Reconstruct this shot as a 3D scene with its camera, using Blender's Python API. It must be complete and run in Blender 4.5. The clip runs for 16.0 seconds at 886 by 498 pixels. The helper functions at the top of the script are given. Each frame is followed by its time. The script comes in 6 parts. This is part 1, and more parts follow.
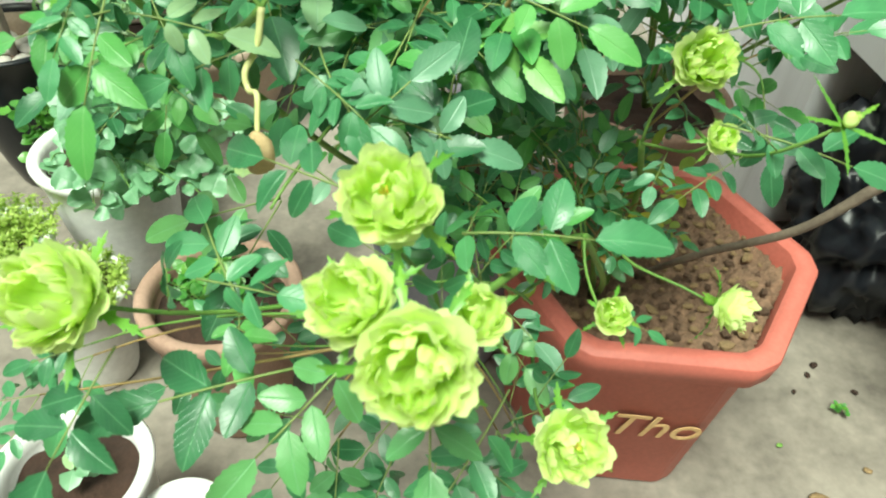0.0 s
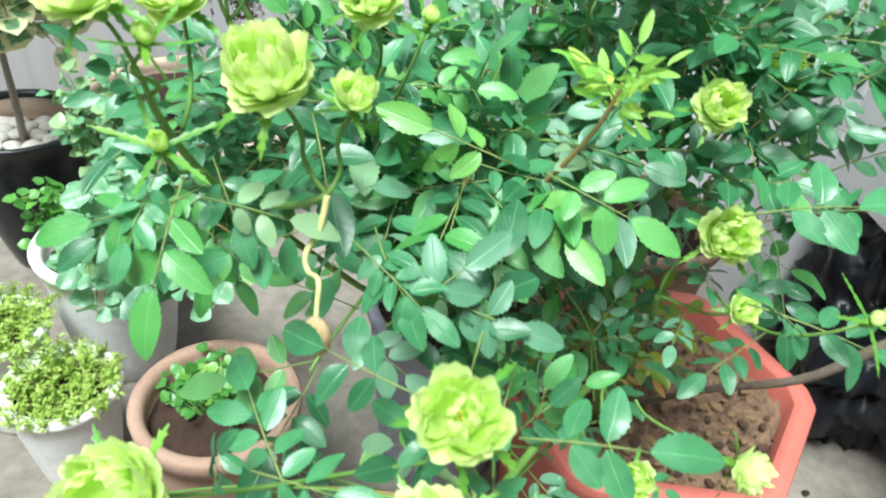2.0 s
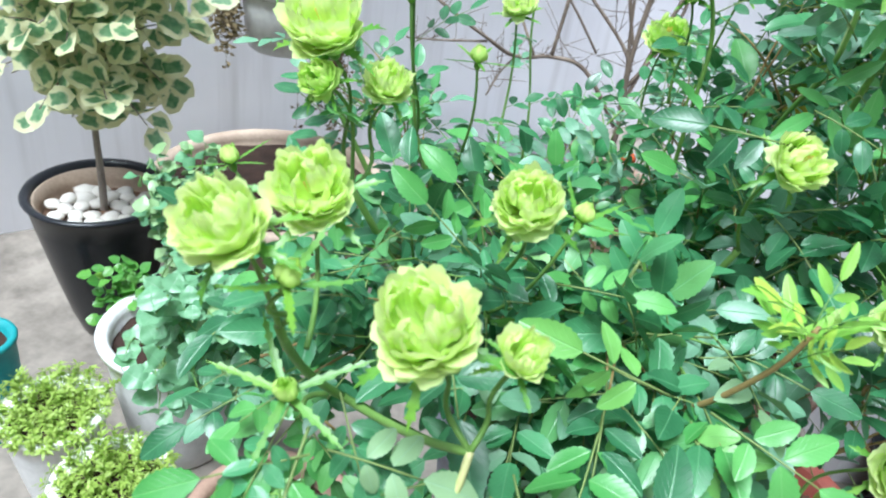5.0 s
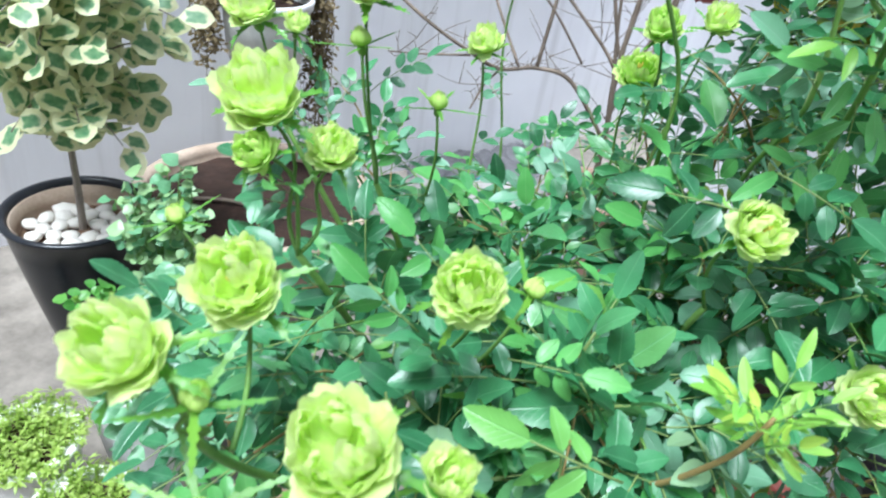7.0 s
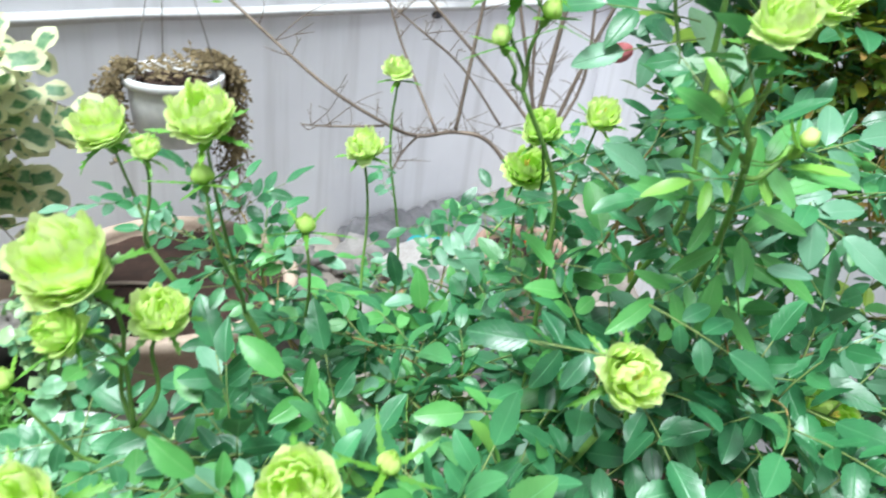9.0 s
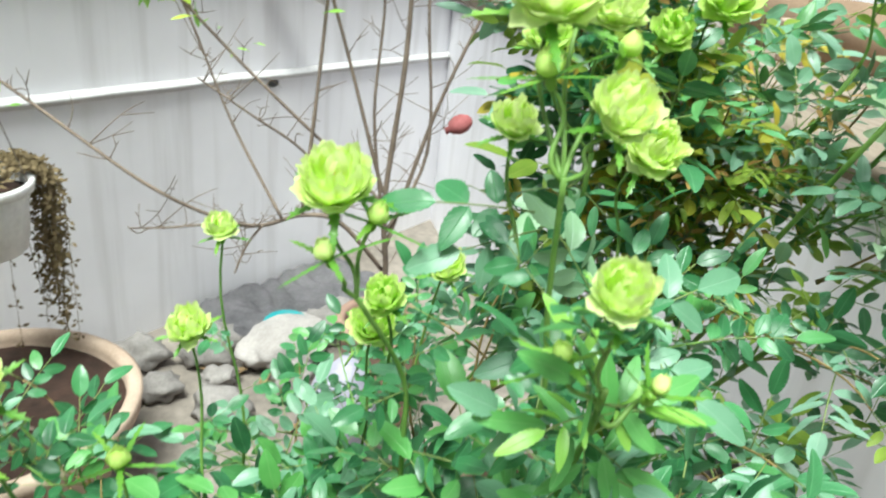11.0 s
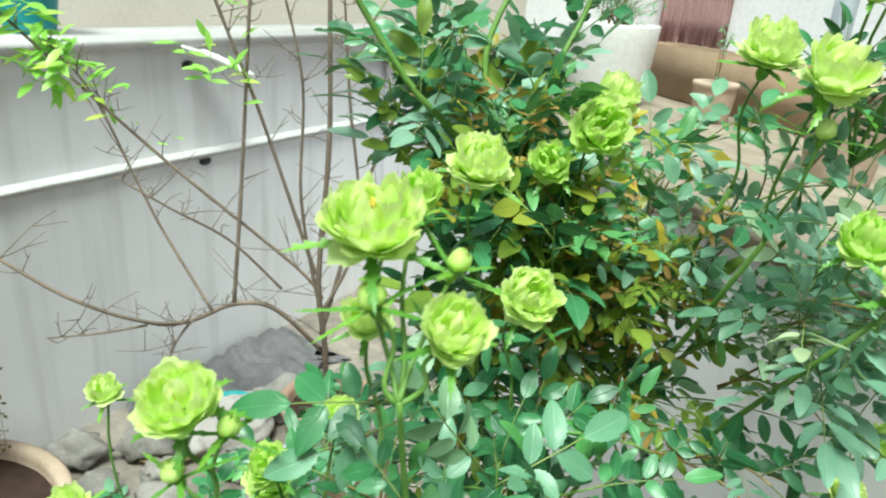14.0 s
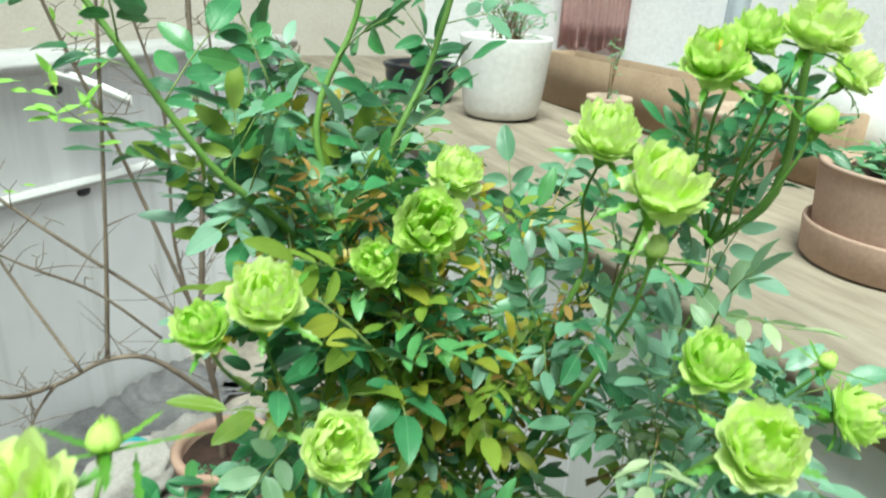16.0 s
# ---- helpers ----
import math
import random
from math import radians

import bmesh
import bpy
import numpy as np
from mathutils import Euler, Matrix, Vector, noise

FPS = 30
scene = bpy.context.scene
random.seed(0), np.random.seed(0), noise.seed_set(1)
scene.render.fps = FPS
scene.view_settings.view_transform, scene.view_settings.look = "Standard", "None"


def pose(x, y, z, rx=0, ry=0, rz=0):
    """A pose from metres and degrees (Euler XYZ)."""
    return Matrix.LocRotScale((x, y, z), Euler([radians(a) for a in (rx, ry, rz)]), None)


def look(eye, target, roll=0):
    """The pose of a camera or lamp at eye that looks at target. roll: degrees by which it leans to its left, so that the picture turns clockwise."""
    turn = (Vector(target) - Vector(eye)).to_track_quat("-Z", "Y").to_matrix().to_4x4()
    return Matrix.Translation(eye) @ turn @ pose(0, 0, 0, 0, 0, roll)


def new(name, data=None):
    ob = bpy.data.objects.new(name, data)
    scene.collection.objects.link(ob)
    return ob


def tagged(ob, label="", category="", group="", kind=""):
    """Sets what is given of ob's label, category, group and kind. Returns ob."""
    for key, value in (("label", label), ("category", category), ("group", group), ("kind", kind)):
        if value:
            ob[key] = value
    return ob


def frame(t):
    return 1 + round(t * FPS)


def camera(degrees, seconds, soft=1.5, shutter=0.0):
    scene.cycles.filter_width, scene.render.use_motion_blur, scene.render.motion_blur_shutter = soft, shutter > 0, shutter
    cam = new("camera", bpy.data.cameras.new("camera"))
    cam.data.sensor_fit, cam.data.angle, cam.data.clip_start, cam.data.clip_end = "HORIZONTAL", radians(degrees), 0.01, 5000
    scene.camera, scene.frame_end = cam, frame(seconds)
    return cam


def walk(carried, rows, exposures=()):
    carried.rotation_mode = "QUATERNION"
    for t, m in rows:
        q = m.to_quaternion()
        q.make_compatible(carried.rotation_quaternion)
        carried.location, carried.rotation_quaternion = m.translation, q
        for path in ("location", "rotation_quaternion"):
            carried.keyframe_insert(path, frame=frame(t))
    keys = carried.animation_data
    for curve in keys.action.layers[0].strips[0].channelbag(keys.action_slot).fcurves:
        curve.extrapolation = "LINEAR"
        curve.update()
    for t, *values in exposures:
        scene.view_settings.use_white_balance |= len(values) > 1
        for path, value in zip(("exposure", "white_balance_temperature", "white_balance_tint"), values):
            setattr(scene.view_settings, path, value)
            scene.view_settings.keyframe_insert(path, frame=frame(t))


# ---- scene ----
# the lens and the walk
cam = camera(64.6, 16.0, 2.0, 0.5)
cam.data.dof.use_dof = True
cam.data.dof.focus_distance, cam.data.dof.aperture_fstop = 0.75, 14.0
PATH = [
    (0, (0.1251, 0.4399, 1.1258), (-0.0041, 1.9058, -0.2286), 3.78),
    (0.5, (0.1201, 0.4390, 1.1378), (0.0083, 1.9265, -0.1944), 5.10),
    (1, (0.1030, 0.4457, 1.1515), (-0.0083, 1.9707, -0.1376), 6.06),
    (1.5, (0.0899, 0.4503, 1.1650), (-0.0193, 2.0164, -0.0742), 6.52),
    (2, (0.0716, 0.4685, 1.1807), (-0.0301, 2.0792, -0.0005), 7.62),
    (2.5, (0.0442, 0.4798, 1.1847), (-0.0687, 2.1095, 0.0309), 8.71),
    (3, (0.0125, 0.4907, 1.1925), (-0.1583, 2.1388, 0.0724), 9.29),
    (3.5, (-0.0142, 0.5120, 1.2131), (-0.2452, 2.1876, 0.1459), 9.16),
    (4, (-0.0174, 0.5398, 1.2151), (-0.2786, 2.2279, 0.1748), 9.45),
    (6.3, (-0.0119, 0.5932, 1.2478), (-0.2790, 2.2468, 0.1551), 9.31),
    (6.5, (-0.0083, 0.6000, 1.2520), (-0.2795, 2.2547, 0.1620), 9.19),
    (7, (0.0010, 0.6208, 1.2613), (-0.2557, 2.2894, 0.1890), 9.18),
    (7.5, (0.0159, 0.6465, 1.2762), (-0.2279, 2.3349, 0.2321), 9.27),
    (8, (0.0278, 0.6528, 1.2781), (-0.2091, 2.3655, 0.2729), 9.31),
    (8.5, (0.0408, 0.6712, 1.2911), (-0.1721, 2.4021, 0.3122), 8.56),
    (9, (0.0444, 0.7049, 1.3099), (-0.1002, 2.4569, 0.3563), 7.68),
    (9.5, (0.0333, 0.7265, 1.3225), (0.0064, 2.5088, 0.4155), 7.97),
    (10, (0.0471, 0.7588, 1.3515), (0.0980, 2.5619, 0.4876), 7.19),
    (10.2, (0.0454, 0.7696, 1.3607), (0.1371, 2.5673, 0.4888), 7.53),
    (12.3, (0.0736, 0.8426, 1.4488), (0.4570, 2.6696, 0.7311), 3.53),
    (12.5, (0.0844, 0.8388, 1.4513), (0.4822, 2.6664, 0.7428), 3.40),
    (13, (0.0954, 0.8278, 1.4643), (0.4725, 2.6679, 0.7774), 3.37),
    (13.5, (0.0996, 0.8336, 1.4748), (0.4314, 2.6834, 0.7906), 3.64),
    (14, (0.1128, 0.8466, 1.4980), (0.4462, 2.6839, 0.7815), 4.28),
    (14.5, (0.1498, 0.8821, 1.5120), (0.5346, 2.6923, 0.7535), 4.29),
    (15, (0.1740, 0.9073, 1.5359), (0.6080, 2.6944, 0.7498), 3.78),
    (15.5, (0.2099, 0.9229, 1.5523), (0.6904, 2.7016, 0.7743), 3.40),
    (16, (0.2334, 0.9484, 1.5720), (0.7512, 2.7370, 0.8422), 3.32),
]
LIGHTS = [(0, 0.72, 7150, -8), (1, 0.75, 6800, -6), (2, 0.85, 6250, 3), (3, 0.84, 5980, 8), (8, 0.79, 5780, 9), (10, 0.88, 6480, 6), (13.5, 0.69, 6600, -3), (16, 0.60, 6550, -7)]
walk(cam, [(t, look(eye, target, roll)) for t, eye, target, roll in PATH], LIGHTS)

# ---- light ----
world = bpy.data.worlds.new("sky")
scene.world = world
world.use_nodes = True
wn = world.node_tree.nodes
sky = wn.new("ShaderNodeTexSky")
sky.sky_type = 'NISHITA'
sky.sun_disc = False
sky.sun_elevation = radians(68)
sky.sun_rotation = radians(200)
sky.air_density, sky.dust_density, sky.ozone_density = 1.0, 2.2, 1.2
wn["Background"].inputs["Strength"].default_value = 0.09
hazy = wn.new("ShaderNodeHueSaturation")
hazy.inputs["Saturation"].default_value = 0.55
world.node_tree.links.new(sky.outputs["Color"], hazy.inputs["Color"])
world.node_tree.links.new(hazy.outputs["Color"], wn["Background"].inputs["Color"])
sun = new("sun", bpy.data.lights.new("sun", 'SUN'))
sun.data.energy, sun.data.angle, sun.data.color = 4.2, radians(26), (0.95, 1.0, 0.99)
sun.matrix_world = look((-0.55, -0.3, 4.6), (0, 1.2, 0.6))


# ---- materials ----
def mat(name, rough=0.6, metal=0.0, spec=0.5):
    m = bpy.data.materials.new(name)
    m.use_nodes = True
    nt = m.node_tree
    b = nt.nodes["Principled BSDF"]
    b.inputs["Roughness"].default_value = rough
    b.inputs["Metallic"].default_value = metal
    b.inputs["Specular IOR Level"].default_value = spec
    return m, nt, b


def node(nt, kind, **inputs):
    n = nt.nodes.new(kind)
    for k, v in inputs.items():
        n.inputs[k].default_value = v
    return n


def ramp(nt, src, stops):
    r = nt.nodes.new("ShaderNodeValToRGB")
    el = r.color_ramp.elements
    while len(el) < len(stops):
        el.new(0.5)
    for e, (p, c) in zip(el, stops):
        e.position, e.color = p, (*c, 1)
    nt.links.new(src, r.inputs["Fac"])
    return r.outputs["Color"]


def mix(nt, fac, a, b, blend='MIX'):
    n = nt.nodes.new("ShaderNodeMix")
    n.data_type, n.blend_type = 'RGBA', blend
    for sock, v in ((n.inputs[0], fac), (n.inputs[6], a), (n.inputs[7], b)):
        if isinstance(v, (float, int)):
            sock.default_value = v
        elif isinstance(v, tuple):
            sock.default_value = (*v, 1)
        else:
            nt.links.new(v, sock)
    return n.outputs[2]


def calc(nt, op, a, b=None, c=None):
    n = nt.nodes.new("ShaderNodeMath")
    n.operation = op
    for sock, v in zip(n.inputs, (a, b, c)):
        if v is None:
            continue
        if isinstance(v, (float, int)):
            sock.default_value = v
        else:
            nt.links.new(v, sock)
    return n.outputs[0]


def noise_tex(nt, scale, detail=4.0, vec=None, rough=0.55):
    n = node(nt, "ShaderNodeTexNoise", Scale=scale, Detail=detail, Roughness=rough)
    if vec is None:
        vec = nt.nodes.new("ShaderNodeTexCoord").outputs["Object"]
    nt.links.new(vec, n.inputs["Vector"])
    return n.outputs["Fac"]


def bump(nt, b, height, strength=0.3, distance=0.002):
    n = node(nt, "ShaderNodeBump", Strength=strength, Distance=distance)
    nt.links.new(height, n.inputs["Height"])
    nt.links.new(n.outputs["Normal"], b.inputs["Normal"])


def rough_surface(name, dark, light, scale=6.0, fine=90.0, rough=0.8, relief=0.3, dist=0.003, spec=0.4):
    """A surface with stains at one scale and grain at another."""
    m, nt, b = mat(name, rough, 0, spec)
    big = noise_tex(nt, scale, 5)
    small = noise_tex(nt, fine, 3)
    col = ramp(nt, big, [(0.3, dark), (0.7, light)])
    col = mix(nt, 0.25, col, ramp(nt, small, [(0.3, tuple(v * 0.6 for v in dark)), (0.7, light)]), 'MIX')
    nt.links.new(col, b.inputs["Base Color"])
    bump(nt, b, mix(nt, 0.5, big, small), relief, dist)
    return m


def leaf_material(name, dark, light, vein, joined=False, rough=0.36, glow=0.3, back=None):
    """Leaf blade: midrib and side veins from the blade's own coordinates."""
    m, nt, b = mat(name, rough, 0, 0.7)
    if joined:
        rnd = nt.nodes.new("ShaderNodeNewGeometry").outputs["Random Per Island"]
    else:
        rnd = nt.nodes.new("ShaderNodeObjectInfo").outputs["Random"]
    uv = nt.nodes.new("ShaderNodeUVMap").outputs["UV"]
    sep = nt.nodes.new("ShaderNodeSeparateXYZ")
    nt.links.new(uv, sep.inputs[0])
    side = calc(nt, 'ABSOLUTE', calc(nt, 'SUBTRACT', sep.outputs[0], 0.5))
    rib = calc(nt, 'SUBTRACT', 1.0, calc(nt, 'MULTIPLY', side, 28.0))
    rib = calc(nt, 'MAXIMUM', rib, 0.0)
    wave = calc(nt, 'SINE', calc(nt, 'MULTIPLY', calc(nt, 'SUBTRACT', sep.outputs[1], calc(nt, 'MULTIPLY', side, 0.7)), 52.0))
    veins = calc(nt, 'MAXIMUM', calc(nt, 'SUBTRACT', wave, 0.82), 0.0)
    veins = calc(nt, 'MULTIPLY', veins, 2.2)
    cloud = noise_tex(nt, 45.0, 3)
    base = ramp(nt, rnd, [(0.0, dark), (0.40, tuple((p + q) / 2 for p, q in zip(dark, light))), (0.78, light), (1.0, (min(1, light[0] * 1.9), min(1, light[1] * 1.22), light[2] * 0.85))])
    base = mix(nt, 0.35, base, ramp(nt, cloud, [(0.3, dark), (0.7, light)]))
    base = mix(nt, calc(nt, 'ADD', calc(nt, 'MULTIPLY', rib, 0.42), calc(nt, 'MULTIPLY', veins, 0.16)), base, vein)
    nt.links.new(base, b.inputs["Base Color"])
    bump(nt, b, calc(nt, 'ADD', calc(nt, 'MULTIPLY', rib, -1.0), calc(nt, 'MULTIPLY', veins, -0.7)), 0.35, 0.0012)
    tr = node(nt, "ShaderNodeBsdfTranslucent")
    nt.links.new(mix(nt, 0.25, base, (0.22, 0.5, 0.06)), tr.inputs["Color"])
    ms = nt.nodes.new("ShaderNodeMixShader")
    ms.inputs[0].default_value = glow
    nt.links.new(b.outputs[0], ms.inputs[1])
    nt.links.new(tr.outputs[0], ms.inputs[2])
    nt.links.new(ms.outputs[0], nt.nodes["Material Output"].inputs["Surface"])
    return m


def petal_material(name, inner, outer, edge):
    m, nt, b = mat(name, 0.6, 0, 0.3)
    uv = nt.nodes.new("ShaderNodeUVMap").outputs["UV"]
    sep = nt.nodes.new("ShaderNodeSeparateXYZ")
    nt.links.new(uv, sep.inputs[0])
    cloud = noise_tex(nt, 130.0, 3)
    rnd = nt.nodes.new("ShaderNodeNewGeometry").outputs["Random Per Island"]
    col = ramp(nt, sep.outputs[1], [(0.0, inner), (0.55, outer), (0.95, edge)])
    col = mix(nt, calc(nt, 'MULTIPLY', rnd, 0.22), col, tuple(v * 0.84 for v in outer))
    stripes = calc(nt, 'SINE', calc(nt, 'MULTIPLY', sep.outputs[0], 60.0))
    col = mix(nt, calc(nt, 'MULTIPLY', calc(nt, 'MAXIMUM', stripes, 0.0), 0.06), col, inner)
    nt.links.new(col, b.inputs["Base Color"])
    bump(nt, b, mix(nt, 0.5, stripes, cloud), 0.12, 0.001)
    tr = node(nt, "ShaderNodeBsdfTranslucent")
    nt.links.new(col, tr.inputs["Color"])
    ms = nt.nodes.new("ShaderNodeMixShader")
    ms.inputs[0].default_value = 0.50
    nt.links.new(b.outputs[0], ms.inputs[1])
    nt.links.new(tr.outputs[0], ms.inputs[2])
    nt.links.new(ms.outputs[0], nt.nodes["Material Output"].inputs["Surface"])
    return m


LEAF = leaf_material("leaf_green", (0.015, 0.090, 0.036), (0.086, 0.322, 0.128), (0.19, 0.44, 0.22), rough=0.36, glow=0.17)
# LEAF again for joined leaves, darkened so the inner shade is in the colour
LEAF_J = leaf_material("leaf_green_mass_shaded", (0.011, 0.075, 0.029), (0.062, 0.270, 0.095), (0.15, 0.39, 0.18), joined=True, rough=0.36, glow=0.15)
PALE = leaf_material("leaf_grey_green", (0.09, 0.26, 0.14), (0.20, 0.40, 0.25), (0.29, 0.48, 0.33), rough=0.42, glow=0.22)
# green leaves with the sky's sheen painted in as a paler base colour
SHEEN_LEAF = leaf_material("leaf_painted_sheen", (0.16, 0.35, 0.23), (0.30, 0.50, 0.37), (0.40, 0.56, 0.44), rough=0.36, glow=0.28)
LIGHT = leaf_material("leaf_light_green", (0.065, 0.29, 0.065), (0.155, 0.45, 0.115), (0.24, 0.52, 0.18), rough=0.40, glow=0.25)
YOUNG = leaf_material("leaf_young", (0.24, 0.60, 0.08), (0.46, 0.78, 0.16), (0.56, 0.80, 0.24), glow=0.45)
YELLOW = leaf_material("leaf_yellowing", (0.20, 0.29, 0.03), (0.54, 0.48, 0.07), (0.56, 0.52, 0.12), glow=0.45)
OLIVE = leaf_material("leaf_olive", (0.15, 0.28, 0.035), (0.32, 0.44, 0.07), (0.38, 0.48, 0.12), glow=0.42)
BROWN = leaf_material("leaf_withered", (0.26, 0.15, 0.04), (0.52, 0.31, 0.08), (0.44, 0.30, 0.12), rough=0.7, glow=0.3)
IVY = leaf_material("leaf_bluegreen", (0.09, 0.28, 0.13), (0.26, 0.50, 0.28), (0.30, 0.50, 0.32))
CLOVER = leaf_material("leaf_clover", (0.05, 0.22, 0.04), (0.14, 0.38, 0.06), (0.22, 0.42, 0.10))
SEDUM = leaf_material("sedum_green", (0.34, 0.50, 0.08), (0.60, 0.74, 0.20), (0.60, 0.72, 0.20), joined=True, glow=0.45)
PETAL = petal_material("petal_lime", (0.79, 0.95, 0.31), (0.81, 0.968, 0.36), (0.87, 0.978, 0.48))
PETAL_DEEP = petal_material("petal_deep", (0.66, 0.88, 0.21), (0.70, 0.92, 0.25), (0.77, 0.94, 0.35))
SEPAL = leaf_material("sepal_green", (0.085, 0.27, 0.030), (0.19, 0.45, 0.060), (0.24, 0.48, 0.10), joined=True)
STEM = rough_surface("stem_green", (0.095, 0.225, 0.04), (0.21, 0.37, 0.085), 20, 200, 0.5, 0.1, 0.0005)
STEM_RED = rough_surface("stem_reddish", (0.25, 0.17, 0.065), (0.36, 0.26, 0.10), 30, 220, 0.55, 0.1, 0.0005)
STALK = rough_surface("leaf_stalk", (0.16, 0.24, 0.07), (0.26, 0.34, 0.11), 30, 220, 0.55, 0.1, 0.0005)
STEM_YELLOW = rough_surface("stem_yellow", (0.46, 0.50, 0.17), (0.62, 0.61, 0.30), 30, 200, 0.6, 0.15, 0.0005)
BARK = rough_surface("bark", (0.13, 0.10, 0.078), (0.28, 0.22, 0.17), 14, 150, 0.9, 0.6, 0.002)
BARK_GREY = rough_surface("bark_grey", (0.22, 0.19, 0.16), (0.38, 0.33, 0.29), 14, 150, 0.9, 0.5, 0.002)
STAMEN = rough_surface("stamen", (0.70, 0.45, 0.06), (0.85, 0.66, 0.18), 200, 600, 0.7)
DRY_DARK = rough_surface("dry_dark_plant", (0.105, 0.078, 0.036), (0.27, 0.205, 0.11), 40, 300, 0.95, 0.5, 0.002)
DRY = rough_surface("dry_plant", (0.16, 0.10, 0.05), (0.36, 0.25, 0.13), 40, 300, 0.95, 0.5, 0.002)
SOIL = rough_surface("soil", (0.016, 0.009, 0.006), (0.056, 0.028, 0.019), 22, 160, 0.95, 0.8, 0.006)
SOIL_DRY = rough_surface("soil_dry", (0.115, 0.068, 0.045), (0.335, 0.205, 0.132), 55, 220, 0.95, 0.9, 0.008)
TERRA_RED = rough_surface("red_plastic", (0.53, 0.132, 0.100), (0.63, 0.180, 0.142), 5, 120, 0.5, 0.1, 0.001)
TERRA = rough_surface("terracotta", (0.30, 0.185, 0.135), (0.42, 0.275, 0.21), 9, 140, 0.85, 0.25, 0.002)
CLAY_PINK = rough_surface("clay_pink", (0.40, 0.265, 0.205), (0.52, 0.36, 0.29), 7, 140, 0.85, 0.25, 0.002)
TERRA_PALE = rough_surface("terracotta_pale", (0.38, 0.28, 0.21), (0.54, 0.42, 0.33), 7, 120, 0.85, 0.25, 0.002)
WHITE_POT = rough_surface("white_plastic", (0.72, 0.715, 0.70), (0.86, 0.855, 0.84), 7, 60, 0.5, 0.08, 0.001)
CERAMIC = rough_surface("white_ceramic", (0.74, 0.735, 0.73), (0.82, 0.815, 0.81), 5, 60, 0.35, 0.04, 0.001)
BLACK_POT = rough_surface("black_glaze", (0.010, 0.011, 0.014), (0.022, 0.024, 0.030), 6, 80, 0.28, 0.05, 0.001)
BAG = rough_surface("black_plastic", (0.006, 0.007, 0.010), (0.020, 0.022, 0.028), 8, 60, 0.32, 0.2, 0.003)
PEBBLE = rough_surface("pebble_white", (0.60, 0.55, 0.49), (0.86, 0.82, 0.76), 18, 200, 0.7, 0.2, 0.001)
HIP = rough_surface("dry_hip", (0.40, 0.27, 0.13), (0.64, 0.48, 0.26), 120, 400, 0.8, 0.4, 0.001)
TARP = rough_surface("tarpaulin_grey", (0.13, 0.125, 0.135), (0.30, 0.285, 0.30), 9, 90, 0.7, 0.4, 0.004)
PINK = rough_surface("pink_cloth", (0.62, 0.38, 0.37), (0.78, 0.56, 0.54), 8, 60, 0.85, 0.3, 0.003)
PANEL = rough_surface("white_panel", (0.66, 0.65, 0.68), (0.78, 0.77, 0.79), 3, 60, 0.6, 0.1, 0.002)
GREY_METAL = rough_surface("grey_metal", (0.30, 0.33, 0.37), (0.42, 0.45, 0.49), 6, 90, 0.5, 0.1, 0.001)
STONE = rough_surface("stone_grey", (0.17, 0.155, 0.145), (0.38, 0.355, 0.335), 9, 120, 0.9, 0.6, 0.004)
STONE_PALE = rough_surface("stone_pale", (0.30, 0.275, 0.26), (0.50, 0.465, 0.44), 7, 110, 0.9, 0.5, 0.004)
ORANGE = rough_surface("orange_red_petal", (0.62, 0.07, 0.02), (0.80, 0.16, 0.05), 60, 300, 0.55, 0.1, 0.0005)
LAVENDER = rough_surface("lavender_grey_plastic", (0.30, 0.29, 0.36), (0.40, 0.39, 0.47), 6, 90, 0.55, 0.1, 0.001)
TEAL = rough_surface("teal_plastic", (0.02, 0.24, 0.26), (0.03, 0.34, 0.35), 6, 90, 0.45, 0.1, 0.001)
FLOOR = rough_surface("concrete_floor", (0.13, 0.112, 0.095), (0.31, 0.27, 0.23), 8, 40, 0.9, 0.5, 0.004)
HOUSE = rough_surface("house_render", (0.55, 0.50, 0.44), (0.66, 0.61, 0.55), 3, 50, 0.85, 0.2, 0.002)
WOOD = rough_surface("brown_trough", (0.26, 0.175, 0.115), (0.38, 0.27, 0.18), 8, 100, 0.8, 0.3, 0.002)
INK = rough_surface("gold_paint", (0.60, 0.36, 0.15), (0.74, 0.50, 0.26), 30, 200, 0.6)
RED = rough_surface("red_fruit", (0.24, 0.06, 0.06), (0.40, 0.13, 0.13), 20, 120, 0.8)
LEDGE = rough_surface("ledge_paint", (0.56, 0.55, 0.55), (0.68, 0.67, 0.67), 7, 60, 0.7, 0.15, 0.002)
WIRE = rough_surface("wire", (0.18, 0.15, 0.13), (0.30, 0.26, 0.23), 40, 200, 0.6)


def wall_material():
    """White paint, with faint runs of dirt down the face."""
    m, nt, b = mat("wall_paint", 0.7, 0, 0.4)
    co = nt.nodes.new("ShaderNodeTexCoord").outputs["Object"]
    mp = nt.nodes.new("ShaderNodeMapping")
    mp.inputs["Scale"].default_value = (14, 14, 0.9)
    nt.links.new(co, mp.inputs["Vector"])
    runs = noise_tex(nt, 1.0, 4, mp.outputs[0])
    big = noise_tex(nt, 2.2, 5)
    fine = noise_tex(nt, 120, 3)
    col = ramp(nt, big, [(0.3, (0.71, 0.70, 0.73)), (0.7, (0.81, 0.80, 0.83))])
    col = mix(nt, calc(nt, 'MULTIPLY', ramp(nt, runs, [(0.5, (0, 0, 0)), (0.78, (1, 1, 1))]), 0.45), col, (0.42, 0.40, 0.39))
    nt.links.new(col, b.inputs["Base Color"])
    bump(nt, b, mix(nt, 0.6, big, fine), 0.15, 0.002)
    return m


